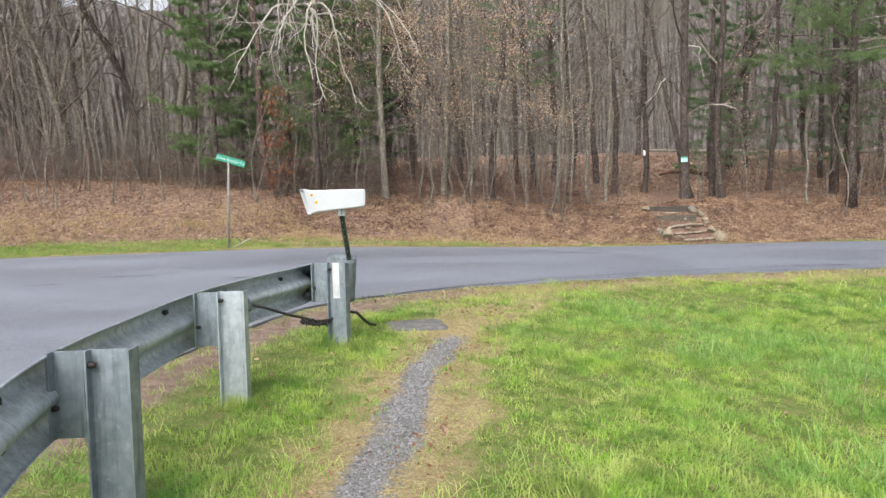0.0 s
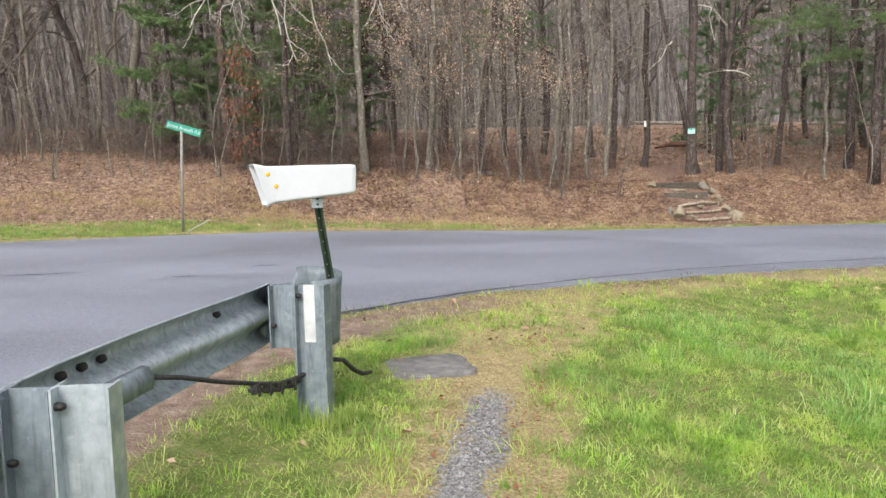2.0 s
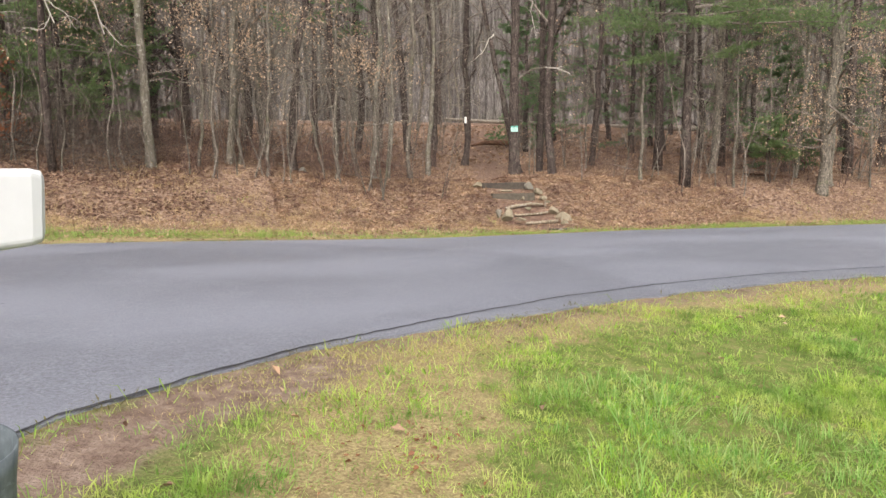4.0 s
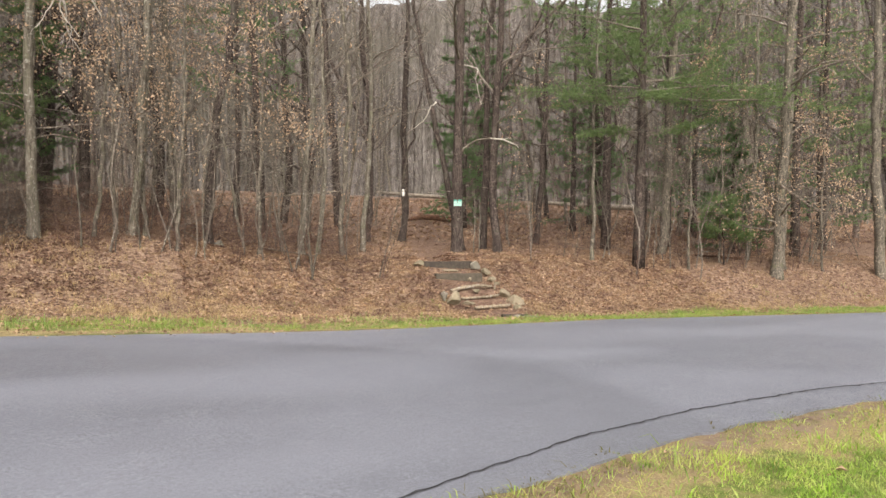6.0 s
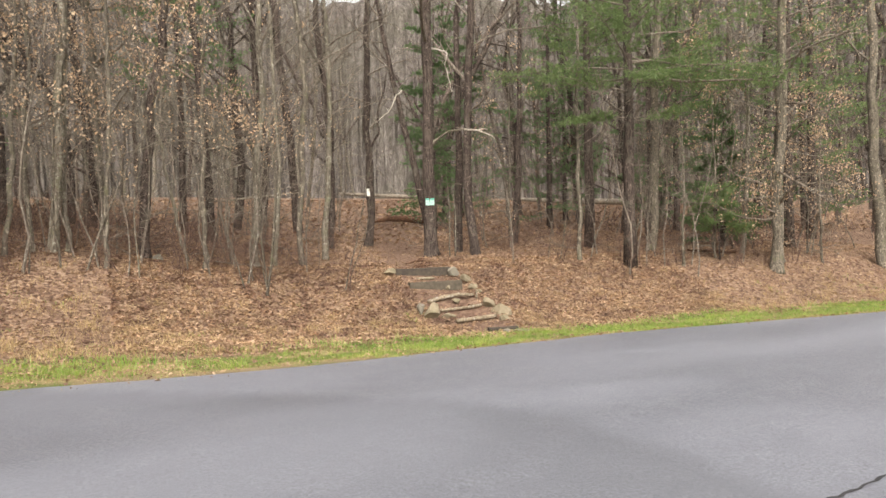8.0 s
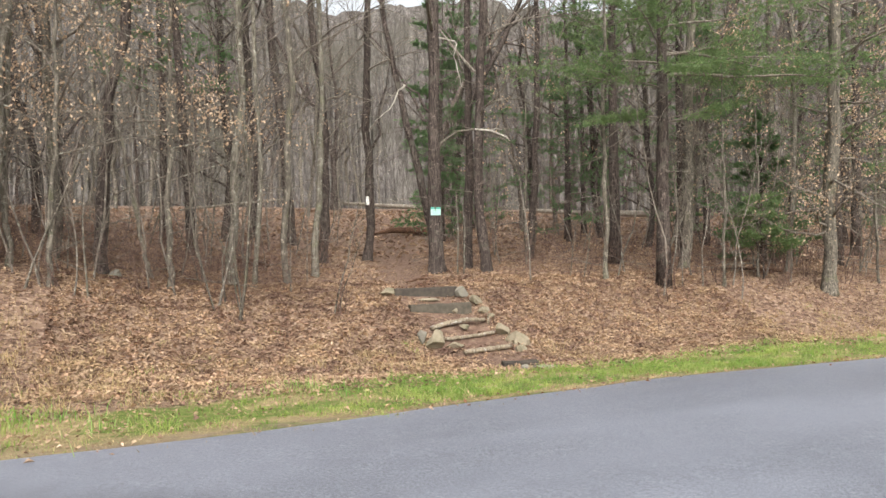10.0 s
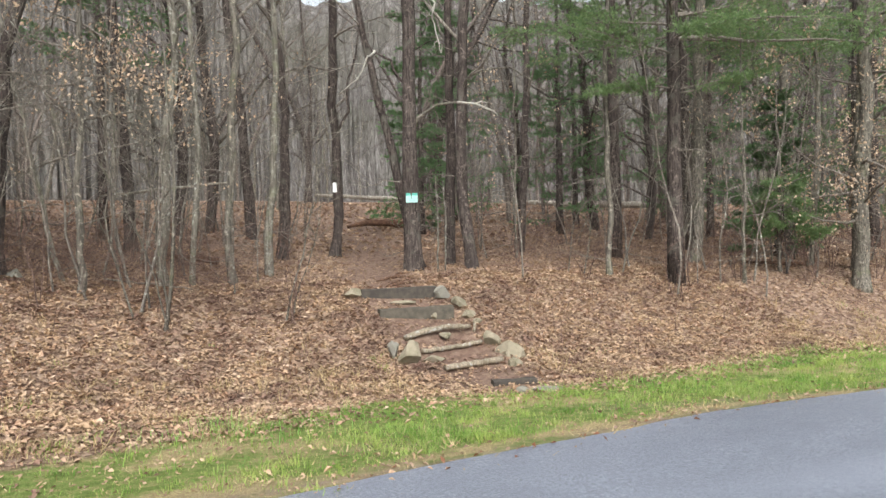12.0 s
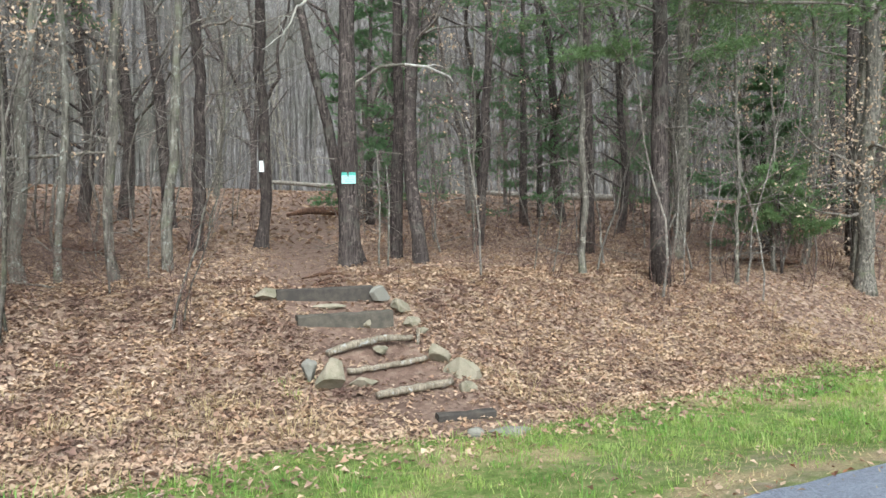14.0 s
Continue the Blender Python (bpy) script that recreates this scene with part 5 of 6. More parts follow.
# ---- trail steps up the bank ----
TIMBER_DARK = plain("dark_timber", (0.055, 0.048, 0.043), 0.92, 0, (0.105, 0.088, 0.072), 9, 0.08, 0.006)
TIMBER = plain("weathered_timber", (0.075, 0.066, 0.055), 0.92, 0, (0.14, 0.12, 0.095), 9, 0.08, 0.006)
LOGWOOD = bark("barkless_log", (0.18, 0.145, 0.105), (0.40, 0.335, 0.255))
ROCK = plain("mossy_rock", (0.275, 0.235, 0.175), 0.9, 0, (0.15, 0.14, 0.09), 7, 0.2, 0.015)
ROCK_BLUE = plain("grey_rock", (0.20, 0.185, 0.16), 0.9, 0, (0.24, 0.225, 0.18), 8, 0.2, 0.012)
ROTTEN = bark("rotten_log", (0.05, 0.028, 0.02), (0.17, 0.095, 0.062))
GREYLOG = bark("grey_log", (0.14, 0.12, 0.10), (0.33, 0.29, 0.24))


def timber(name, a, c, high, deep, label, material, seed):
    """A squared, weathered beam between two points of its top front edge."""
    rng = np.random.default_rng(seed)
    n = 9
    pts = np.linspace(a, c, n)
    d = (np.array(c) - np.array(a))[:2]
    d /= np.linalg.norm(d)
    back = np.array([-d[1], d[0], 0])
    b = Buf()
    v = []
    for p in pts:
        for u, w in ((0.0, -high), (0.0, -0.015), (0.012, 0.0), (deep - 0.012, 0.002), (deep, -0.015), (deep, -high)):
            v.append(p + back * (u + rng.normal(0, 0.004)) + np.array([0, 0, w + rng.normal(0, 0.004)]))
    f = [(i * 6 + j, i * 6 + (j + 1) % 6, (i + 1) * 6 + (j + 1) % 6, (i + 1) * 6 + j) for i in range(n - 1) for j in range(6)]
    f += [tuple(range(6))[::-1], tuple((n - 1) * 6 + j for j in range(6))]
    b.add(v, f)
    return tagged(part(name, b, material, smooth=False), label, "step", "trail steps")


def log(name, pts, radii, material, label, category="log", group="", seed=1, sides=10):
    rng = np.random.default_rng(seed)
    pts = np.asarray(pts, float)
    k = np.linspace(0, len(pts) - 1, 14)
    fine = np.column_stack([np.interp(k, range(len(pts)), pts[:, j]) for j in range(3)]) + rng.normal(0, 0.006, (14, 3))
    rad = np.interp(k, range(len(pts)), radii) * rng.uniform(0.88, 1.1, 14)
    b = Buf()
    b.tube(fine, rad, sides)
    return tagged(part(name, b, material), label, category, group)


def rock(x, y, z, size, seed, material=None, turn=0, label="weathered angular rock beside the trail steps"):
    rng = np.random.default_rng(seed)
    bm = bmesh.new()
    bmesh.ops.create_icosphere(bm, subdivisions=4, radius=0.5)
    cuts = [(Vector(rng.normal(0, 1, 3)).normalized(), rng.uniform(0.2, 0.4)) for _ in range(13)]
    for vt in bm.verts:
        for nrm, dist in cuts:
            over = vt.co.dot(nrm) - dist
            if over > 0:
                vt.co -= nrm * over
        vt.co *= 1 + 0.06 * noise.noise(vt.co * 4 + Vector((seed, 0, 0)))
        vt.co = Vector(c * s_ / 0.88 for c, s_ in zip(vt.co, size))
    me = bpy.data.meshes.new("rock")
    bm.to_mesh(me)
    bm.free()
    me.materials.append(material or ROCK)
    ob = new("rock", me)
    ob.matrix_world = pose(x, y, z, 0, 0, turn)
    return tagged(ob, label, "rock", "rocks at the trail steps")


timber("timber_step", (6.98, 24.55, 1.05), (8.28, 24.45, 1.06), 0.36, 0.16, "dark squared timber step at the top of the trail", TIMBER_DARK, 1)
timber("timber_step", (7.06, 23.96, 0.76), (8.3, 23.86, 0.77), 0.36, 0.15, "grey squared timber step across the trail", TIMBER, 2)
log("log_step", [(7.2, 23.36, 0.37), (7.5, 23.4, 0.44), (7.95, 23.42, 0.48), (8.35, 23.4, 0.47)], [0.04, 0.048, 0.045, 0.035], LOGWOOD, "pale crooked log laid as a trail step", "step", "trail steps", 3)
log("log_step", [(7.3, 22.95, 0.21), (7.8, 22.98, 0.23), (8.32, 23.0, 0.27)], [0.036, 0.032, 0.036], LOGWOOD, "pale thin log laid as a trail step", "step", "trail steps", 4)
log("log_step", [(7.42, 22.42, 0.03), (7.9, 22.44, 0.06), (8.36, 22.46, 0.07)], [0.042, 0.046, 0.042], LOGWOOD, "pale barkless log at the foot of the trail", "step", "trail steps", 5)
timber("timber_step", (7.72, 21.62, -0.06), (8.32, 21.5, -0.06), 0.1, 0.12, "dark timber sunk level with the ground", TIMBER_DARK, 6)
log("stake", [(8.42, 23.42, 0.34), (8.43, 23.41, 0.58)], [0.024, 0.022], LOGWOOD, "short pale stake at the end of a log step", "stake", "", 7, 6)
rock(7.02, 22.74, 0.24, (0.36, 0.3, 0.5), 11, turn=20)
rock(6.86, 22.95, 0.27, (0.2, 0.2, 0.24), 12, ROCK_BLUE)
rock(7.42, 22.78, 0.12, (0.32, 0.2, 0.14), 13)
rock(8.5, 23.02, 0.30, (0.3, 0.28, 0.32), 14, turn=40)
rock(8.62, 22.62, 0.16, (0.5, 0.3, 0.3), 15, turn=-25)
rock(8.46, 22.3, 0.04, (0.28, 0.2, 0.18), 16)
rock(8.38, 24.42, 0.92, (0.36, 0.26, 0.26), 17, ROCK_BLUE)
rock(8.52, 24.12, 0.80, (0.34, 0.3, 0.3), 18, turn=60)
rock(8.5, 23.78, 0.62, (0.26, 0.2, 0.16), 19)
rock(8.56, 23.58, 0.5, (0.2, 0.16, 0.12), 20)
rock(6.84, 24.62, 0.98, (0.36, 0.3, 0.18), 21)
rock(7.6, 24.3, 0.83, (0.4, 0.12, 0.07), 22, turn=-8)
rock(7.9, 23.75, 0.62, (0.12, 0.1, 0.12), 23)
rock(7.85, 23.3, 0.38, (0.2, 0.14, 0.14), 24)
rock(7.62, 20.75, -0.02, (0.16, 0.14, 0.1), 25, ROCK_BLUE)
rock(7.95, 20.62, -0.02, (0.5, 0.22, 0.08), 26, ROCK_BLUE, turn=-6, label="flat pale stone half buried in the verge")
rock(2.0, 25.8, 1.3, (0.42, 0.4, 0.5), 27, ROCK_BLUE, label="grey boulder on the bank among the trees")


def lies(x, y, up=0.0):
    return (x, y, float(land(x, y)) + up)


log("fallen_log", [lies(10.75, 36.2, 0.06), lies(11.3, 36.15, 0.2), lies(12.1, 36.0, 0.22), lies(13.0, 35.7, 0.12)], [0.04, 0.1, 0.13, 0.12], ROTTEN, "rotten red-brown log lying across the leaf litter", "log", "", 8)
log("fallen_log", [lies(13.0, 47.5, 0.5), lies(16.0, 47.2, 0.35), lies(19.5, 46.5, 0.3)], [0.07, 0.12, 0.14], GREYLOG, "long thin grey log fallen beyond the trail", "log", "", 9)
log("fallen_log", [lies(22.5, 45, 0.35), lies(26, 44, 0.3), lies(30, 42.6, 0.35)], [0.1, 0.16, 0.18], GREYLOG, "long mossy grey log lying among far trees", "log", "", 10)
log("fallen_log", [lies(4.6, 29.7, 0.1), lies(5.4, 28.8, 0.1)], [0.05, 0.07], ROTTEN, "short dark fallen branch in leaf litter", "log", "", 11)
log("fallen_log", [lies(16.9, 25.7, 0.06), lies(18.2, 25.0, 0.06)], [0.03, 0.045], ROTTEN, "dark fallen branch in the leaf litter", "log", "", 12)
log("fallen_branch", [lies(3.2, 26.0, 0.05), lies(4.55, 25.4, 0.04)], [0.012, 0.018], GREYLOG, "thin grey fallen branch on leaf litter", "branch", "", 13, 6)
log("fallen_branch", [lies(3.2, 26.6, 1.3), lies(4.1, 26.0, 1.55), lies(5.2, 25.8, 1.75)], [0.02, 0.026, 0.018], GREYLOG, "thin leaning branch caught among pale trunks", "branch", "", 14, 6)
log("fallen_branch", [lies(-13.5, 27.3, 0.12), lies(-11, 27.0, 0.1)], [0.02, 0.04], GREYLOG, "grey fallen branch on the leafy bank", "branch", "", 15, 6)
for i, (x, y, h) in enumerate(((9.16, 26.2, 1.9), (9.32, 26.18, 1.7))):
    log("sapling", [lies(x, y), lies(x + 0.03, y, h * 0.6), lies(x - 0.02, y, h)], [0.018, 0.015, 0.008], BARK_PALE, "thin pale leafless sapling by the signed tree", "sapling", "", 30 + i, 6)

for i, (x, y, dx, dy) in enumerate(((7.7, 25.3, 0.75, 0.12), (7.9, 25.55, 0.8, 0.25), (7.75, 25.85, 0.95, 0.2), (8.2, 26.15, 0.5, 0.4), (7.6, 25.1, 0.6, -0.1))):
    log("tree_root", [lies(x, y, -0.055), lies(x + dx * 0.35, y + dy * 0.6, -0.02), lies(x + dx * 0.7, y + dy * 0.5, -0.025), lies(x + dx, y + dy, -0.06)], [0.012, 0.028, 0.03, 0.02], ROTTEN, "worn brown tree root across the trail", "root", "roots across the trail", 50 + i, 7)
log("dead_stalk", [(3.0, 5.2, float(land(3.0, 5.2)) - 0.02), (3.03, 5.2, float(land(3.0, 5.2)) + 0.45), (3.05, 5.18, float(land(3.0, 5.2)) + 0.8)], [0.0035, 0.003, 0.0018], LOGWOOD, "tall thin pale dead stalk standing in the grass", "stalk", "", 60, 5)

# painted blaze and trail sign
b = Buf()
for i in range(4):
    a0, a1 = radians(245 + 11 * i), radians(256 + 11 * i)
    q = [(0.128 * math.cos(a), 0.128 * math.sin(a)) for a in (a0, a1)]
    b.add([(*q[0], 1.47), (*q[1], 1.47), (*q[1], 1.69), (*q[0], 1.69)], [(0, 1, 2, 3)])
blaze = part("painted_blaze", b, plain("white_paint", (0.82, 0.82, 0.80), 0.7, 0, (0.6, 0.6, 0.58), 16), blaze_tree, "white paint blaze on the bark")


def trail_sign():
    x, y = 8.80, 26.57
    g = thing("trail_sign", (x, y, 2.71), "small pale blue-green trail sign with a darker head", "sign", turn=-24)
    b = Buf()
    b.box((-0.115, -0.004, -0.09), (0.115, 0.004, 0.045))
    part("sign_plate", b, plain("pale_cyan_print", (0.33, 0.56, 0.52), 0.6, 0, (0.42, 0.60, 0.56)), g, "pale blue-green printed plate", smooth=False)
    b = Buf()
    b.box((-0.115, -0.004, 0.0455), (0.115, 0.004, 0.095))
    part("sign_head", b, plain("pale_green_print", (0.10, 0.42, 0.34), 0.5), g, "green printed head", smooth=False)
    for z, w in ((0.02, 0.07), (-0.02, 0.085), (-0.055, 0.06)):
        b = Buf()
        b.box((-w, -0.006, z - 0.005), (w, -0.0045, z + 0.005))
        part("text_bar", b, plain("green_print", (0.25, 0.5, 0.42), 0.6), g, smooth=False)


trail_sign()


# ---- leaf litter and grass, too many to count ----
def place(rng, n, box, density):
    x, y = rng.uniform(box[0], box[1], n), rng.uniform(box[2], box[3], n)
    k = rng.random(n) < density(x, y)
    return x[k], y[k]


def surface(x, y):
    s, d = off_road(x, y), beyond(x, y)
    z = land(x, y) + ease(0.1, 0.8, np.maximum(s, d)) * (0.018 * lumps(x, y) + 0.03 * lumps(x + 9, y - 4, 0.35))
    z = z - 0.05 * np.exp(-((x - trail_mid(y)) / 0.6) ** 2) * ease(24.5, 25.5, y)
    return np.where((s < 0) & (d < 0), land(x, y) + 0.014, z)


def litter(name, n, box, density, size, seed, material, label):
    rng = np.random.default_rng(seed)
    x, y = place(rng, n, box, density)
    m = len(x)
    at = np.column_stack([x, y, surface(x, y) + rng.uniform(0.005, 0.035, m)])
    a = rng.uniform(0, 6.283, m)
    u = np.column_stack([np.cos(a), np.sin(a), rng.normal(0, 0.3, m)])
    w = np.column_stack([-np.sin(a), np.cos(a), rng.normal(0, 0.35, m)])
    s = (size * np.minimum(1.45, np.exp(rng.normal(-0.1, 0.38, m))))[:, None]
    curl = rng.uniform(-0.05, 0.35, m)[:, None] * np.array([0, 0, 1.0])
    wide = rng.uniform(0.16, 0.36, m)[:, None]
    v = np.stack([at - u * s * 0.5, at + w * s * wide + curl * s, at + u * s * 0.5, at - w * s * wide + curl * s], 1).reshape(-1, 3)
    q = np.arange(m)[:, None] * 4
    f = np.concatenate([q + np.array([[0, 1, 2]]), q + np.array([[0, 2, 3]])])
    tagged(loose(name, v, f, material), label, "leaf litter", kind="stuff")


def leaf_density(x, y):
    d = beyond(x, y)
    base = ease(-0.6, 0.6, d - grass_limit(x) - 0.35 * lumps(x, y, 0.8))
    tread = np.exp(-((x - trail_mid(y)) / 0.65) ** 4)
    return np.maximum(base * (1 - 0.85 * tread), 0.035 * ease(-0.1, 0.4, d) + 0.16 * ease(-1.6, -0.3, d - grass_limit(x)))


litter("fallen_leaves", 200000, (-15, 25, 17, 32), lambda x, y: leaf_density(x, y) * (1 - 0.6 * ease(26, 32, y)), 0.052, 1, LEAF_DEAD, "brown fallen leaves thickly covering the bank")
litter("trail_leaves", 60000, (1.0, 15, 20, 26), leaf_density, 0.06, 2, LEAF_DEAD, "crisp brown fallen leaves on the bank")
litter("far_leaves", 30000, (-25, 45, 30, 50), lambda x, y: 0.9 + 0 * x, 0.15, 4, LEAF_DEAD, "brown fallen leaves on the wood floor")
litter("road_edge_leaves", 2600, (-3, 25, 17, 19.2), lambda x, y: np.exp(-((y - far_edge(x) - 0.02) / 0.16) ** 2) * ease(3, 7, x), 0.05, 5, LEAF_RUST, "rusty leaf scraps along the road edge")
litter("verge_edge_leaves", 24000, (-8, 22, 15.5, 21.5), lambda x, y: np.exp(-((beyond(x, y) - 0.22 - 0.15 * lumps(x, y, 1.4)) / 0.28) ** 2) * (0.35 + 0.65 * ease(-0.2, 0.4, lumps(x, y + 2, 1.1))) + 0.16 * ease(0.2, 0.6, beyond(x, y)) * ease(-0.1, 0.5, lumps(x + 1, y, 0.5)), 0.036, 7, LEAF_DEAD, "small brown leaf scraps along the road edge")
# darker leaves over one stretch of the bank, thinning out at its edges
litter("damp_leaves", 34000, (-6.5, 0.2, 19.2, 26.5), lambda x, y: 0.8 * ease(-6.3, -4.6, x + 0.5 * lumps(x, y, 0.7)) * (1 - ease(-1.6, 0.0, x + 0.5 * lumps(x, y, 0.9))) * ease(2.0, 3.4, beyond(x, y) + 0.5 * lumps(x, y, 1.1)) * (0.35 + 0.65 * ease(-0.4, 0.3, lumps(x + 2, y, 0.9))), 0.058, 8, LEAF_DARK, "dark brown leaves on the bank")
litter("path_scraps", 5200, (-1.6, 1.6, 2.0, 9.0), lambda x, y: np.where(off_road(x, y) > 0.1, np.exp(-((np.abs(x - path_mid(y)) - 0.24) / 0.16) ** 2) * (0.2 + 0.8 * ease(-0.2, 0.4, lumps(x, y, 2.1))), 0), 0.026, 9, LEAF_RUST, "brown leaf scraps along the footpath edges")
litter("field_leaves", 260, (-2, 8, 2, 11), lambda x, y: 0.5 * (off_road(x, y) > 0.1), 0.055, 6, LEAF_DEAD, "stray brown leaves in the grass")


def turf(name, n, box, density, length, width, seed, material, label, lay=0.85, curved=True):
    rng = np.random.default_rng(seed)
    x, y = place(rng, n, box, density)
    m = len(x)
    tall = length * rng.uniform(0.4, 1.35, m) * (0.8 + 0.4 * lumps(x, y, 0.9) + 0.55 * lumps(x + 5, y - 2, 2.9))
    tall = np.maximum(tall, length * 0.25)
    a = rng.uniform(0, 6.283, m) + 0.8 * lumps(x, y, 0.6)
    lean = np.column_stack([np.cos(a), np.sin(a)]) * (rng.uniform(0.1, 1.0, m) * lay)[:, None]
    side = np.column_stack([-np.sin(a), np.cos(a), np.zeros(m)]) * (width * rng.uniform(0.7, 1.3, m))[:, None]
    base = np.column_stack([x, y, surface(x, y) - 0.01])
    mid = base + np.column_stack([lean * (tall * 0.45)[:, None], tall * 0.62])
    tip = base + np.column_stack([lean * (tall * 1.15)[:, None], tall * rng.uniform(0.75, 1.0, m)])
    if not curved:
        v = np.stack([base - side, base + side, tip], 1).reshape(-1, 3)
        return tagged(loose(name, v, np.arange(3 * m).reshape(-1, 3), material), label, "grass", kind="stuff")
    v = np.stack([base - side, base + side, mid - side * 0.75, mid + side * 0.75, tip], 1).reshape(-1, 3)
    q = np.arange(m)[:, None] * 5
    f = np.concatenate([q + np.array([[0, 1, 3]]), q + np.array([[0, 3, 2]]), q + np.array([[2, 3, 4]])])
    tagged(loose(name, v, f, material), label, "grass", kind="stuff")


def tussocks(name, n, box, density, length, width, blades, seed, material, label, spread=0.045, lay=0.9):
    """Clumps of arching blades that fan out from a common foot."""
    rng = np.random.default_rng(seed)
    cx, cy = place(rng, n, box, density)
    size = np.exp(rng.normal(-0.05, 0.32, len(cx))) * (0.85 + 0.35 * lumps(cx, cy, 0.9))
    size = np.repeat(size, blades)
    m = len(size)
    off = rng.normal(0, 1, (m, 2)) * (spread * np.clip(size, 0.5, 1.6))[:, None]
    x, y = np.repeat(cx, blades) + off[:, 0], np.repeat(cy, blades) + off[:, 1]
    a = np.arctan2(off[:, 1], off[:, 0]) + rng.normal(0, 0.7, m)
    tall = length * size * rng.uniform(0.45, 1.2, m)
    fan = lay * np.clip(np.hypot(off[:, 0], off[:, 1]) / spread, 0.15, 1.6) * rng.uniform(0.4, 1.2, m)
    lean = np.column_stack([np.cos(a), np.sin(a)]) * fan[:, None]
    b = a + rng.normal(0, 0.8, m)
    side = np.column_stack([-np.sin(b), np.cos(b), np.zeros(m)]) * (width * rng.uniform(0.7, 1.3, m))[:, None]
    base = np.column_stack([x, y, surface(x, y) - 0.01])
    mid = base + np.column_stack([lean * (tall * 0.4)[:, None], tall * 0.66])
    tip = base + np.column_stack([lean * (tall * 1.05)[:, None], tall * (1.0 - 0.32 * np.clip(fan, 0, 1.4))])
    v = np.stack([base - side, base + side, mid - side * 0.8, mid + side * 0.8, tip], 1).reshape(-1, 3)
    q = np.arange(m)[:, None] * 5
    f = np.concatenate([q + np.array([[0, 1, 3]]), q + np.array([[0, 3, 2]]), q + np.array([[2, 3, 4]])])
    tagged(loose(name, v, f, material), label, "grass", kind="stuff")


def gravel():
    rng = np.random.default_rng(77)
    y = rng.uniform(1.8, 7.0, 9000)
    x = path_mid(y) + rng.normal(0, 0.095, 9000)
    k = (rng.random(9000) < np.exp(-((x - path_mid(y)) / 0.17) ** 4) * (1 - ease(6.6, 7.0, y))) & (lumps(x, y, 1.6) > -0.9)
    x, y = x[k], y[k]
    m = len(x)
    at = np.column_stack([x, y, surface(x, y) + 0.003])
    size = 0.003 + 0.008 * rng.random(m) ** 2.5
    shape = np.array([(1, 0, 0), (0, 1, 0), (-1, 0, 0), (0, -1, 0), (0, 0, 0.8), (0, 0, -0.6)], float)
    v = at[:, None, :] + shape[None] * size[:, None, None] * rng.uniform(0.6, 1.3, (m, 6, 1)) + rng.normal(0, 0.0015, (m, 6, 3))
    f = np.array([(0, 1, 4), (1, 2, 4), (2, 3, 4), (3, 0, 4), (1, 0, 5), (2, 1, 5), (3, 2, 5), (0, 3, 5)])
    ff = (np.arange(m)[:, None, None] * 6 + f[None]).reshape(-1, 3)
    tagged(loose("gravel", v.reshape(-1, 3), ff, STONE_CHIP), "grey crushed gravel of the footpath", "gravel", kind="stuff")


STONE_CHIP = island_mat("stone_chips", [(0.08, 0.077, 0.078), (0.15, 0.147, 0.15), (0.22, 0.218, 0.222), (0.32, 0.32, 0.32), (0.13, 0.115, 0.105)], 0.85, 0.2)
gravel()


def near_turf(x, y):
    s = off_road(x, y)
    worn = np.maximum(np.exp(-((x - path_mid(y)) / 0.32) ** 4) * (1 - 0.45 * ease(7, 8.5, y)), 0.6 * np.exp(-((x - path_mid(y) - 0.2) / (0.7 + 0.4 * ease(6.5, 9, y) + 0.25 * lumps(x, y, 1.7))) ** 2))
    strip = np.exp(-((s - 0.26 - 0.18 * ease(7, 8.2, y)) / (0.24 + 0.14 * ease(7, 8.2, y))) ** 2) * (1 - ease(0.0, 1.3, x)) * ease(2.6, 3.6, y)
    pad = np.exp(-(((x + 0.29) / 0.33) ** 6 + ((y - 7.3) / 0.3) ** 6))
    thin = 1 - 0.5 * np.exp(-((s - 0.25) / 0.4) ** 2)
    patch = (0.45 + 0.55 * ease(-0.5, 0.2, lumps(x, y, 1.1))) * (0.55 + 0.45 * ease(-0.35, 0.25, lumps(x + 4, y, 2.6)))
    return np.where(s > 0.06, (1 - np.clip(worn + strip * 0.95 + pad, 0, 1)) * thin * patch, 0) * (1 - 0.55 * ease(7, 12, y))


def far_turf(x, y):
    d = beyond(x, y)
    tread = np.exp(-((x - 7.9) / 0.9) ** 4) * ease(20.3, 21.4, y)
    lim = grass_limit(x)
    return ease(0.08, 0.55, d + 0.25 * lumps(x, y) + 0.2 * lumps(x, y + 7, 2.6)) * (1 - ease(lim - 0.9, lim + 0.7, d + 0.6 * lumps(x, y, 0.8))) * (1 - 0.9 * tread) * (0.25 + 0.75 * ease(-0.4, 0.3, lumps(x, y, 0.7))) * (0.4 + 0.6 * ease(-0.4, 0.2, lumps(x + 3, y, 2.2))) * (1 - 0.6 * np.exp(-((d - 0.9) / 0.7) ** 2) * ease(0.05, 0.6, lumps(x + 1, y, 0.5)) * ease(3, 6, x))


def near_open(x, y):
    return near_turf(x, y) / (1 - 0.55 * ease(7, 12, y))


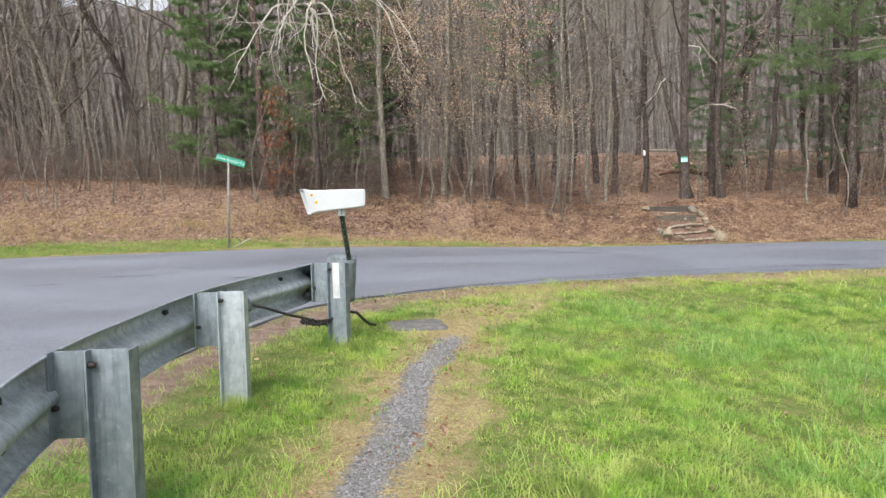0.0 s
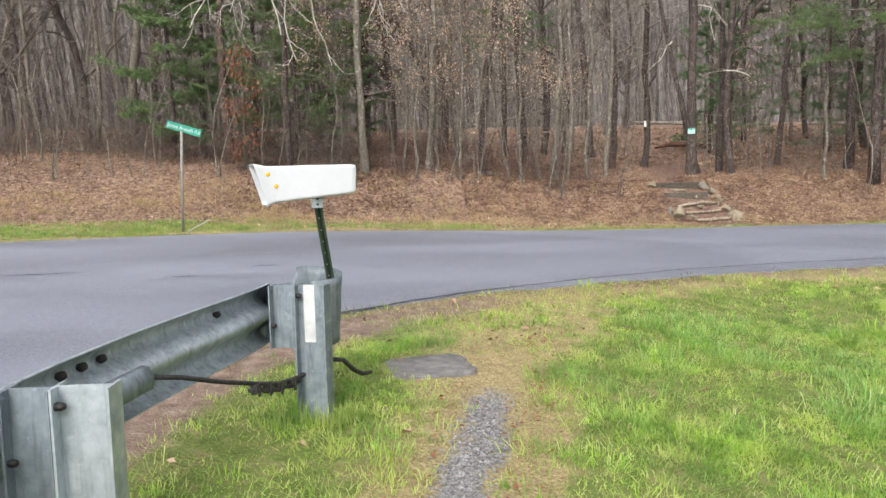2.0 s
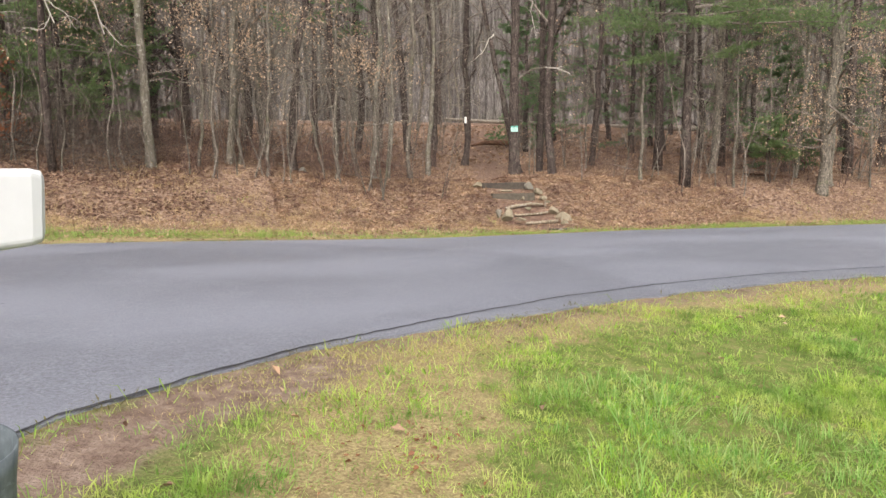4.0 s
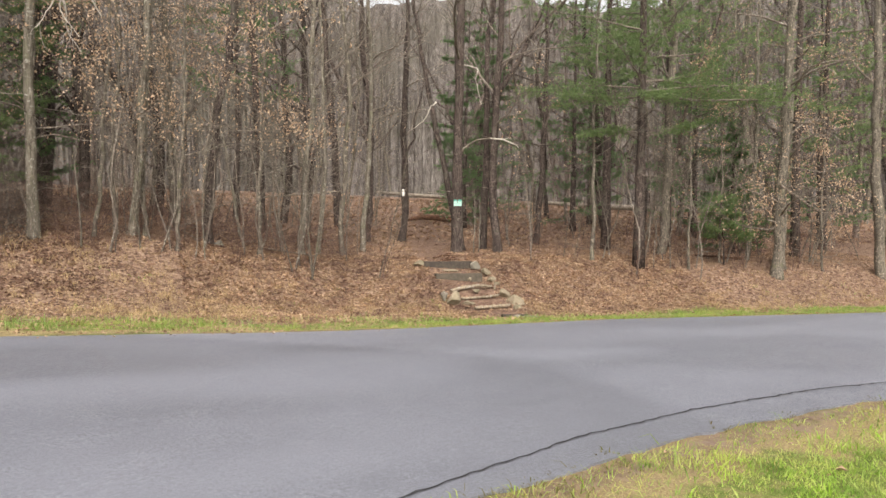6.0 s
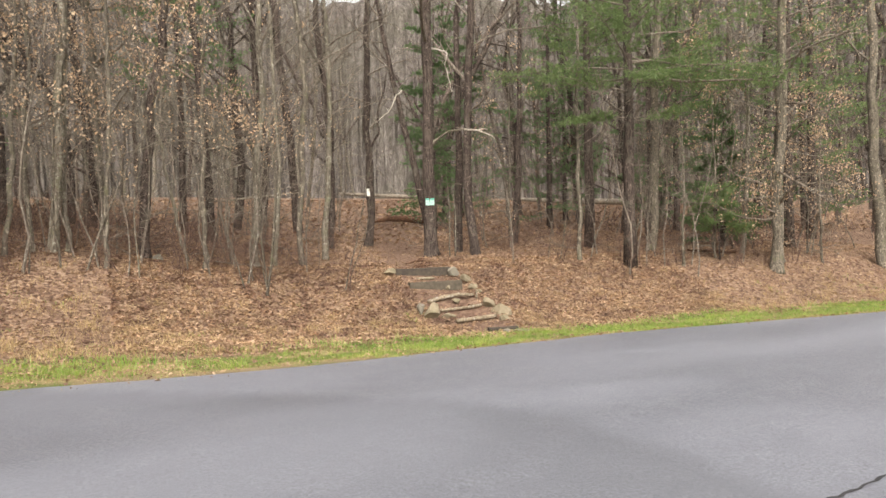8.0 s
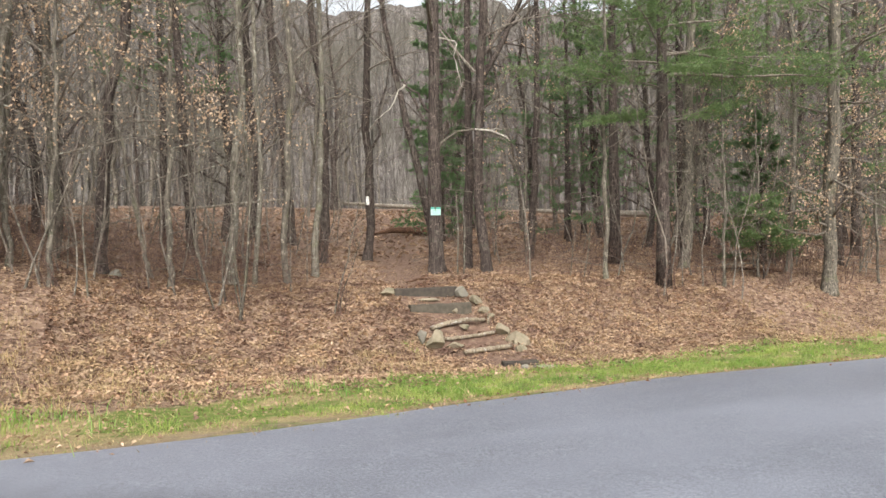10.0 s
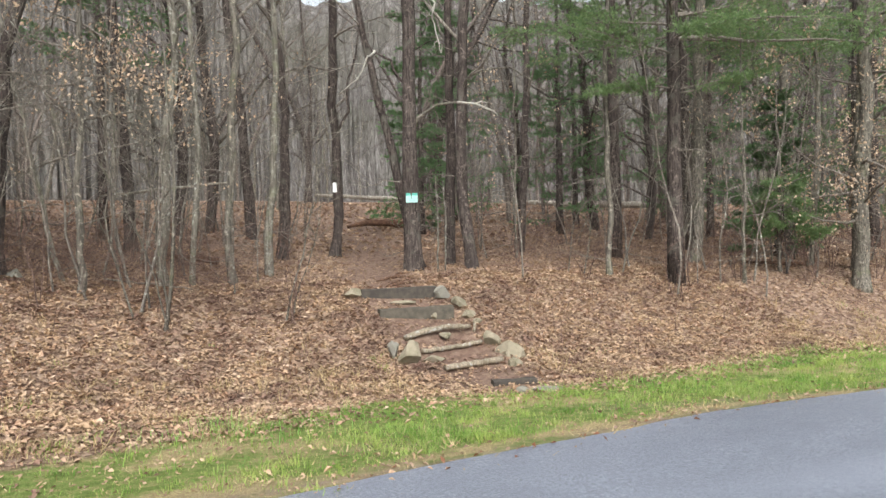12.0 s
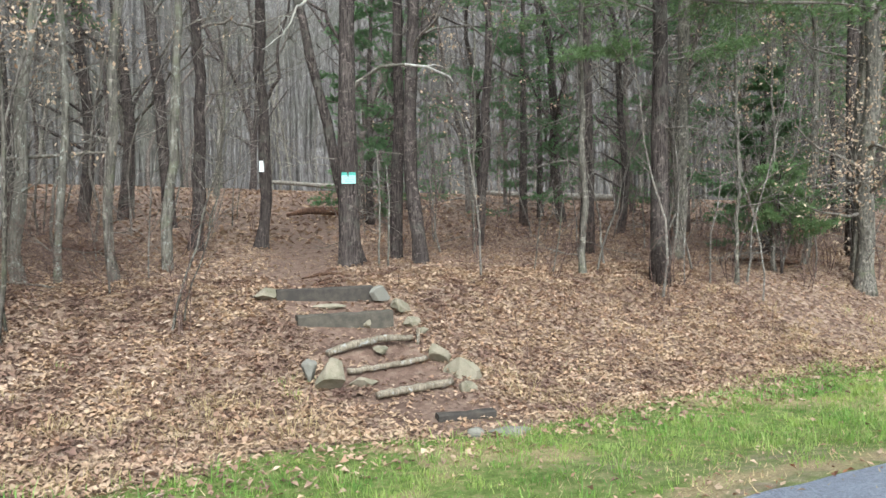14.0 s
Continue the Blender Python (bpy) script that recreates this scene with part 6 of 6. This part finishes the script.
turf("near_grass", 350000, (-2.35, 6.0, 1.5, 11.7), lambda x, y: near_open(x, y) * (1 - 0.6 * ease(4, 6, x)) * ease(1.4, 1.9, y), 0.05, 0.0032, 11, GRASS, "bright green spring grass of the verge", 2.0, False)
tussocks("grass_clumps", 28500, (-2.35, 6.5, 1.5, 9), lambda x, y: near_open(x, y) * (0.2 + 0.8 * ease(-0.3, 0.4, lumps(x + 7, y, 1.9))), 0.08, 0.0024, 13, 19, GRASS, "clumps of bright spring grass on the verge")
tussocks("far_clumps", 5000, (-1.5, 13, 8.5, 11.7), lambda x, y: near_turf(x, y), 0.085, 0.004, 12, 24, GRASS, "clumps of bright grass along the field edge", 0.06)
turf("field_grass", 190000, (4, 16, 3.5, 11.8), lambda x, y: near_turf(x, y) * ease(4, 6, x) * (1 - ease(11, 16, x)) * ease(3.5, 6.5, y), 0.07, 0.0045, 12, GRASS, "bright green spring grass of the field", 1.2, False)
tussocks("long_grass", 1500, (0.9, 6.5, 3, 9.5), lambda x, y: near_turf(x, y) * ease(0.0, 0.4, lumps(x + 3, y + 1, 0.75)) * ease(0.9, 2.0, x), 0.17, 0.0028, 34, 13, GRASS_LONG, "longer blue-green grass tufts in the field", 0.07, 1.1)
turf("edge_turf", 60000, (-1.2, 9, 8.0, 11.8), lambda x, y: np.where(off_road(x, y) > 0.04, np.exp(-((off_road(x, y) - 0.4) / 0.42) ** 2) * ease(-1.0, 0.3, x) * (0.3 + 0.7 * ease(-0.4, 0.2, lumps(x, y, 1.5))), 0), 0.045, 0.004, 29, EDGE_TURF, "worn yellowish turf beside the road", 1.8, False)
tussocks("mossy_edge", 7500, (-2.2, 9, 6.8, 11.8), lambda x, y: np.exp(-((off_road(x, y) - 0.12) / 0.1) ** 2) * ease(-0.25, 0.3, lumps(x, y, 1.9)), 0.035, 0.004, 14, 25, MOSS, "dark olive mossy turf along the road edge", 0.05, 1.4)
turf("dry_blades", 85000, (-2.2, 7, 1.6, 11.7), lambda x, y: 0.75 * np.where(off_road(x, y) > 0.05, np.clip(0.12 + np.exp(-((x - path_mid(y) - 0.15) / (0.65 + 0.4 * ease(6.5, 9, y))) ** 2) + np.exp(-((off_road(x, y) - 0.3) / 0.4) ** 2) * ease(-1.0, 0.8, x), 0, 1), 0) * (1 - np.exp(-((x - path_mid(y)) / 0.2) ** 4)), 0.045, 0.0019, 14, STRAW, "dry straw-coloured grass by the path", 2.2, False)
turf("road_edge_straw", 36000, (-14, 24, 16, 22.3), lambda x, y: np.exp(-((beyond(x, y) - 0.4) / 0.4) ** 2) + 0.35 * np.exp(-((beyond(x, y) - grass_limit(x)) / 0.5) ** 2), 0.05, 0.005, 16, STRAW, "dry straw along the far road edge", 2.2, False)
turf("far_grass", 330000, (-15, 24, 15, 22.5), far_turf, 0.075, 0.0036, 15, GRASS_FAR, "green grass verge across the road", 0.9, False)
tussocks("verge_clumps", 9000, (-14, 24, 16, 22.5), lambda x, y: np.clip(1.5 * far_turf(x, y), 0, 1), 0.105, 0.0034, 16, 26, GRASS_FAR, "clumps of bright grass on the far verge", 0.06, 0.8)
turf("verge_tufts", 30000, (-14, 25, 16.5, 22.6), lambda x, y: np.exp(-((beyond(x, y) - grass_limit(x) + 0.35) / 0.4) ** 2) * ease(-0.1, 0.4, lumps(x, y + 3, 1.0)) * (np.abs(x - 7.9) > 0.9), 0.16, 0.0036, 18, GRASS_LONG, "longer blue-green grass at the foot of the bank", 0.8)
turf("verge_straw", 36000, (-14, 25, 16.5, 22.3), lambda x, y: 0.8 * ease(0.1, 0.5, beyond(x, y)) * (1 - ease(2.5, 3.4, beyond(x, y))) * (0.25 + 0.75 * ease(-0.1, 0.5, lumps(x + 2, y, 1.2))), 0.055, 0.005, 17, STRAW, "dry blades among the verge grass", 1.8, False)
turf("dead_stems", 2600, (-14, 24, 21, 28), lambda x, y: 0.6 * ease(3.6, 5.0, beyond(x, y)) * (np.abs(x - trail_mid(y)) > 0.9) * ease(-0.4, 0.3, lumps(x, y, 0.6)), 0.55, 0.0035, 20, TWIG_RED, "thin dry upright stems on the bank", 0.35)
def bank_dry(x, y):
    d = beyond(x, y)
    return ease(0.0, 0.6, d - grass_limit(x) + 0.3) * (1 - ease(4.0, 6.5, d)) * (0.2 + 0.8 * ease(-0.3, 0.4, lumps(x, y, 0.55))) * (np.abs(x - trail_mid(y)) > 0.95)


turf("bank_straw", 70000, (-15, 25, 18.5, 25.5), lambda x, y: 0.8 * bank_dry(x, y), 0.12, 0.003, 16, STRAW, "dry straw tufts on the bank", 0.9, False)
tussocks("bank_tussocks", 5200, (-15, 25, 17.5, 25), lambda x, y: bank_dry(x, y) * (1 - 0.65 * ease(-2, 5, x)), 0.19, 0.003, 20, 27, STRAW, "arching dry grass tussocks on the bank", 0.07, 1.2)
tussocks("bank_sprigs", 900, (-12, 22, 18.5, 24), lambda x, y: bank_dry(x, y) * ease(0.1, 0.5, lumps(x + 4, y, 1.1)), 0.10, 0.003, 14, 28, GRASS_FAR, "green sprigs among the leaves of the bank", 0.06, 0.9)
for i, (x, y) in enumerate(((-1.1, 2.5), (-1.3, 4.45), (-0.8, 6.2), (-1.0, 6.25), (-0.72, 6.35))):
    turf("grass_tuft", 420, (x - 0.14, x + 0.14, y - 0.12, y + 0.12), lambda a, c, x=x, y=y: np.exp(-((a - x) ** 2 + (c - y) ** 2) / 0.008), 0.14, 0.0026, 40 + i, GRASS, "tall green grass tuft at a guardrail post", 0.6)
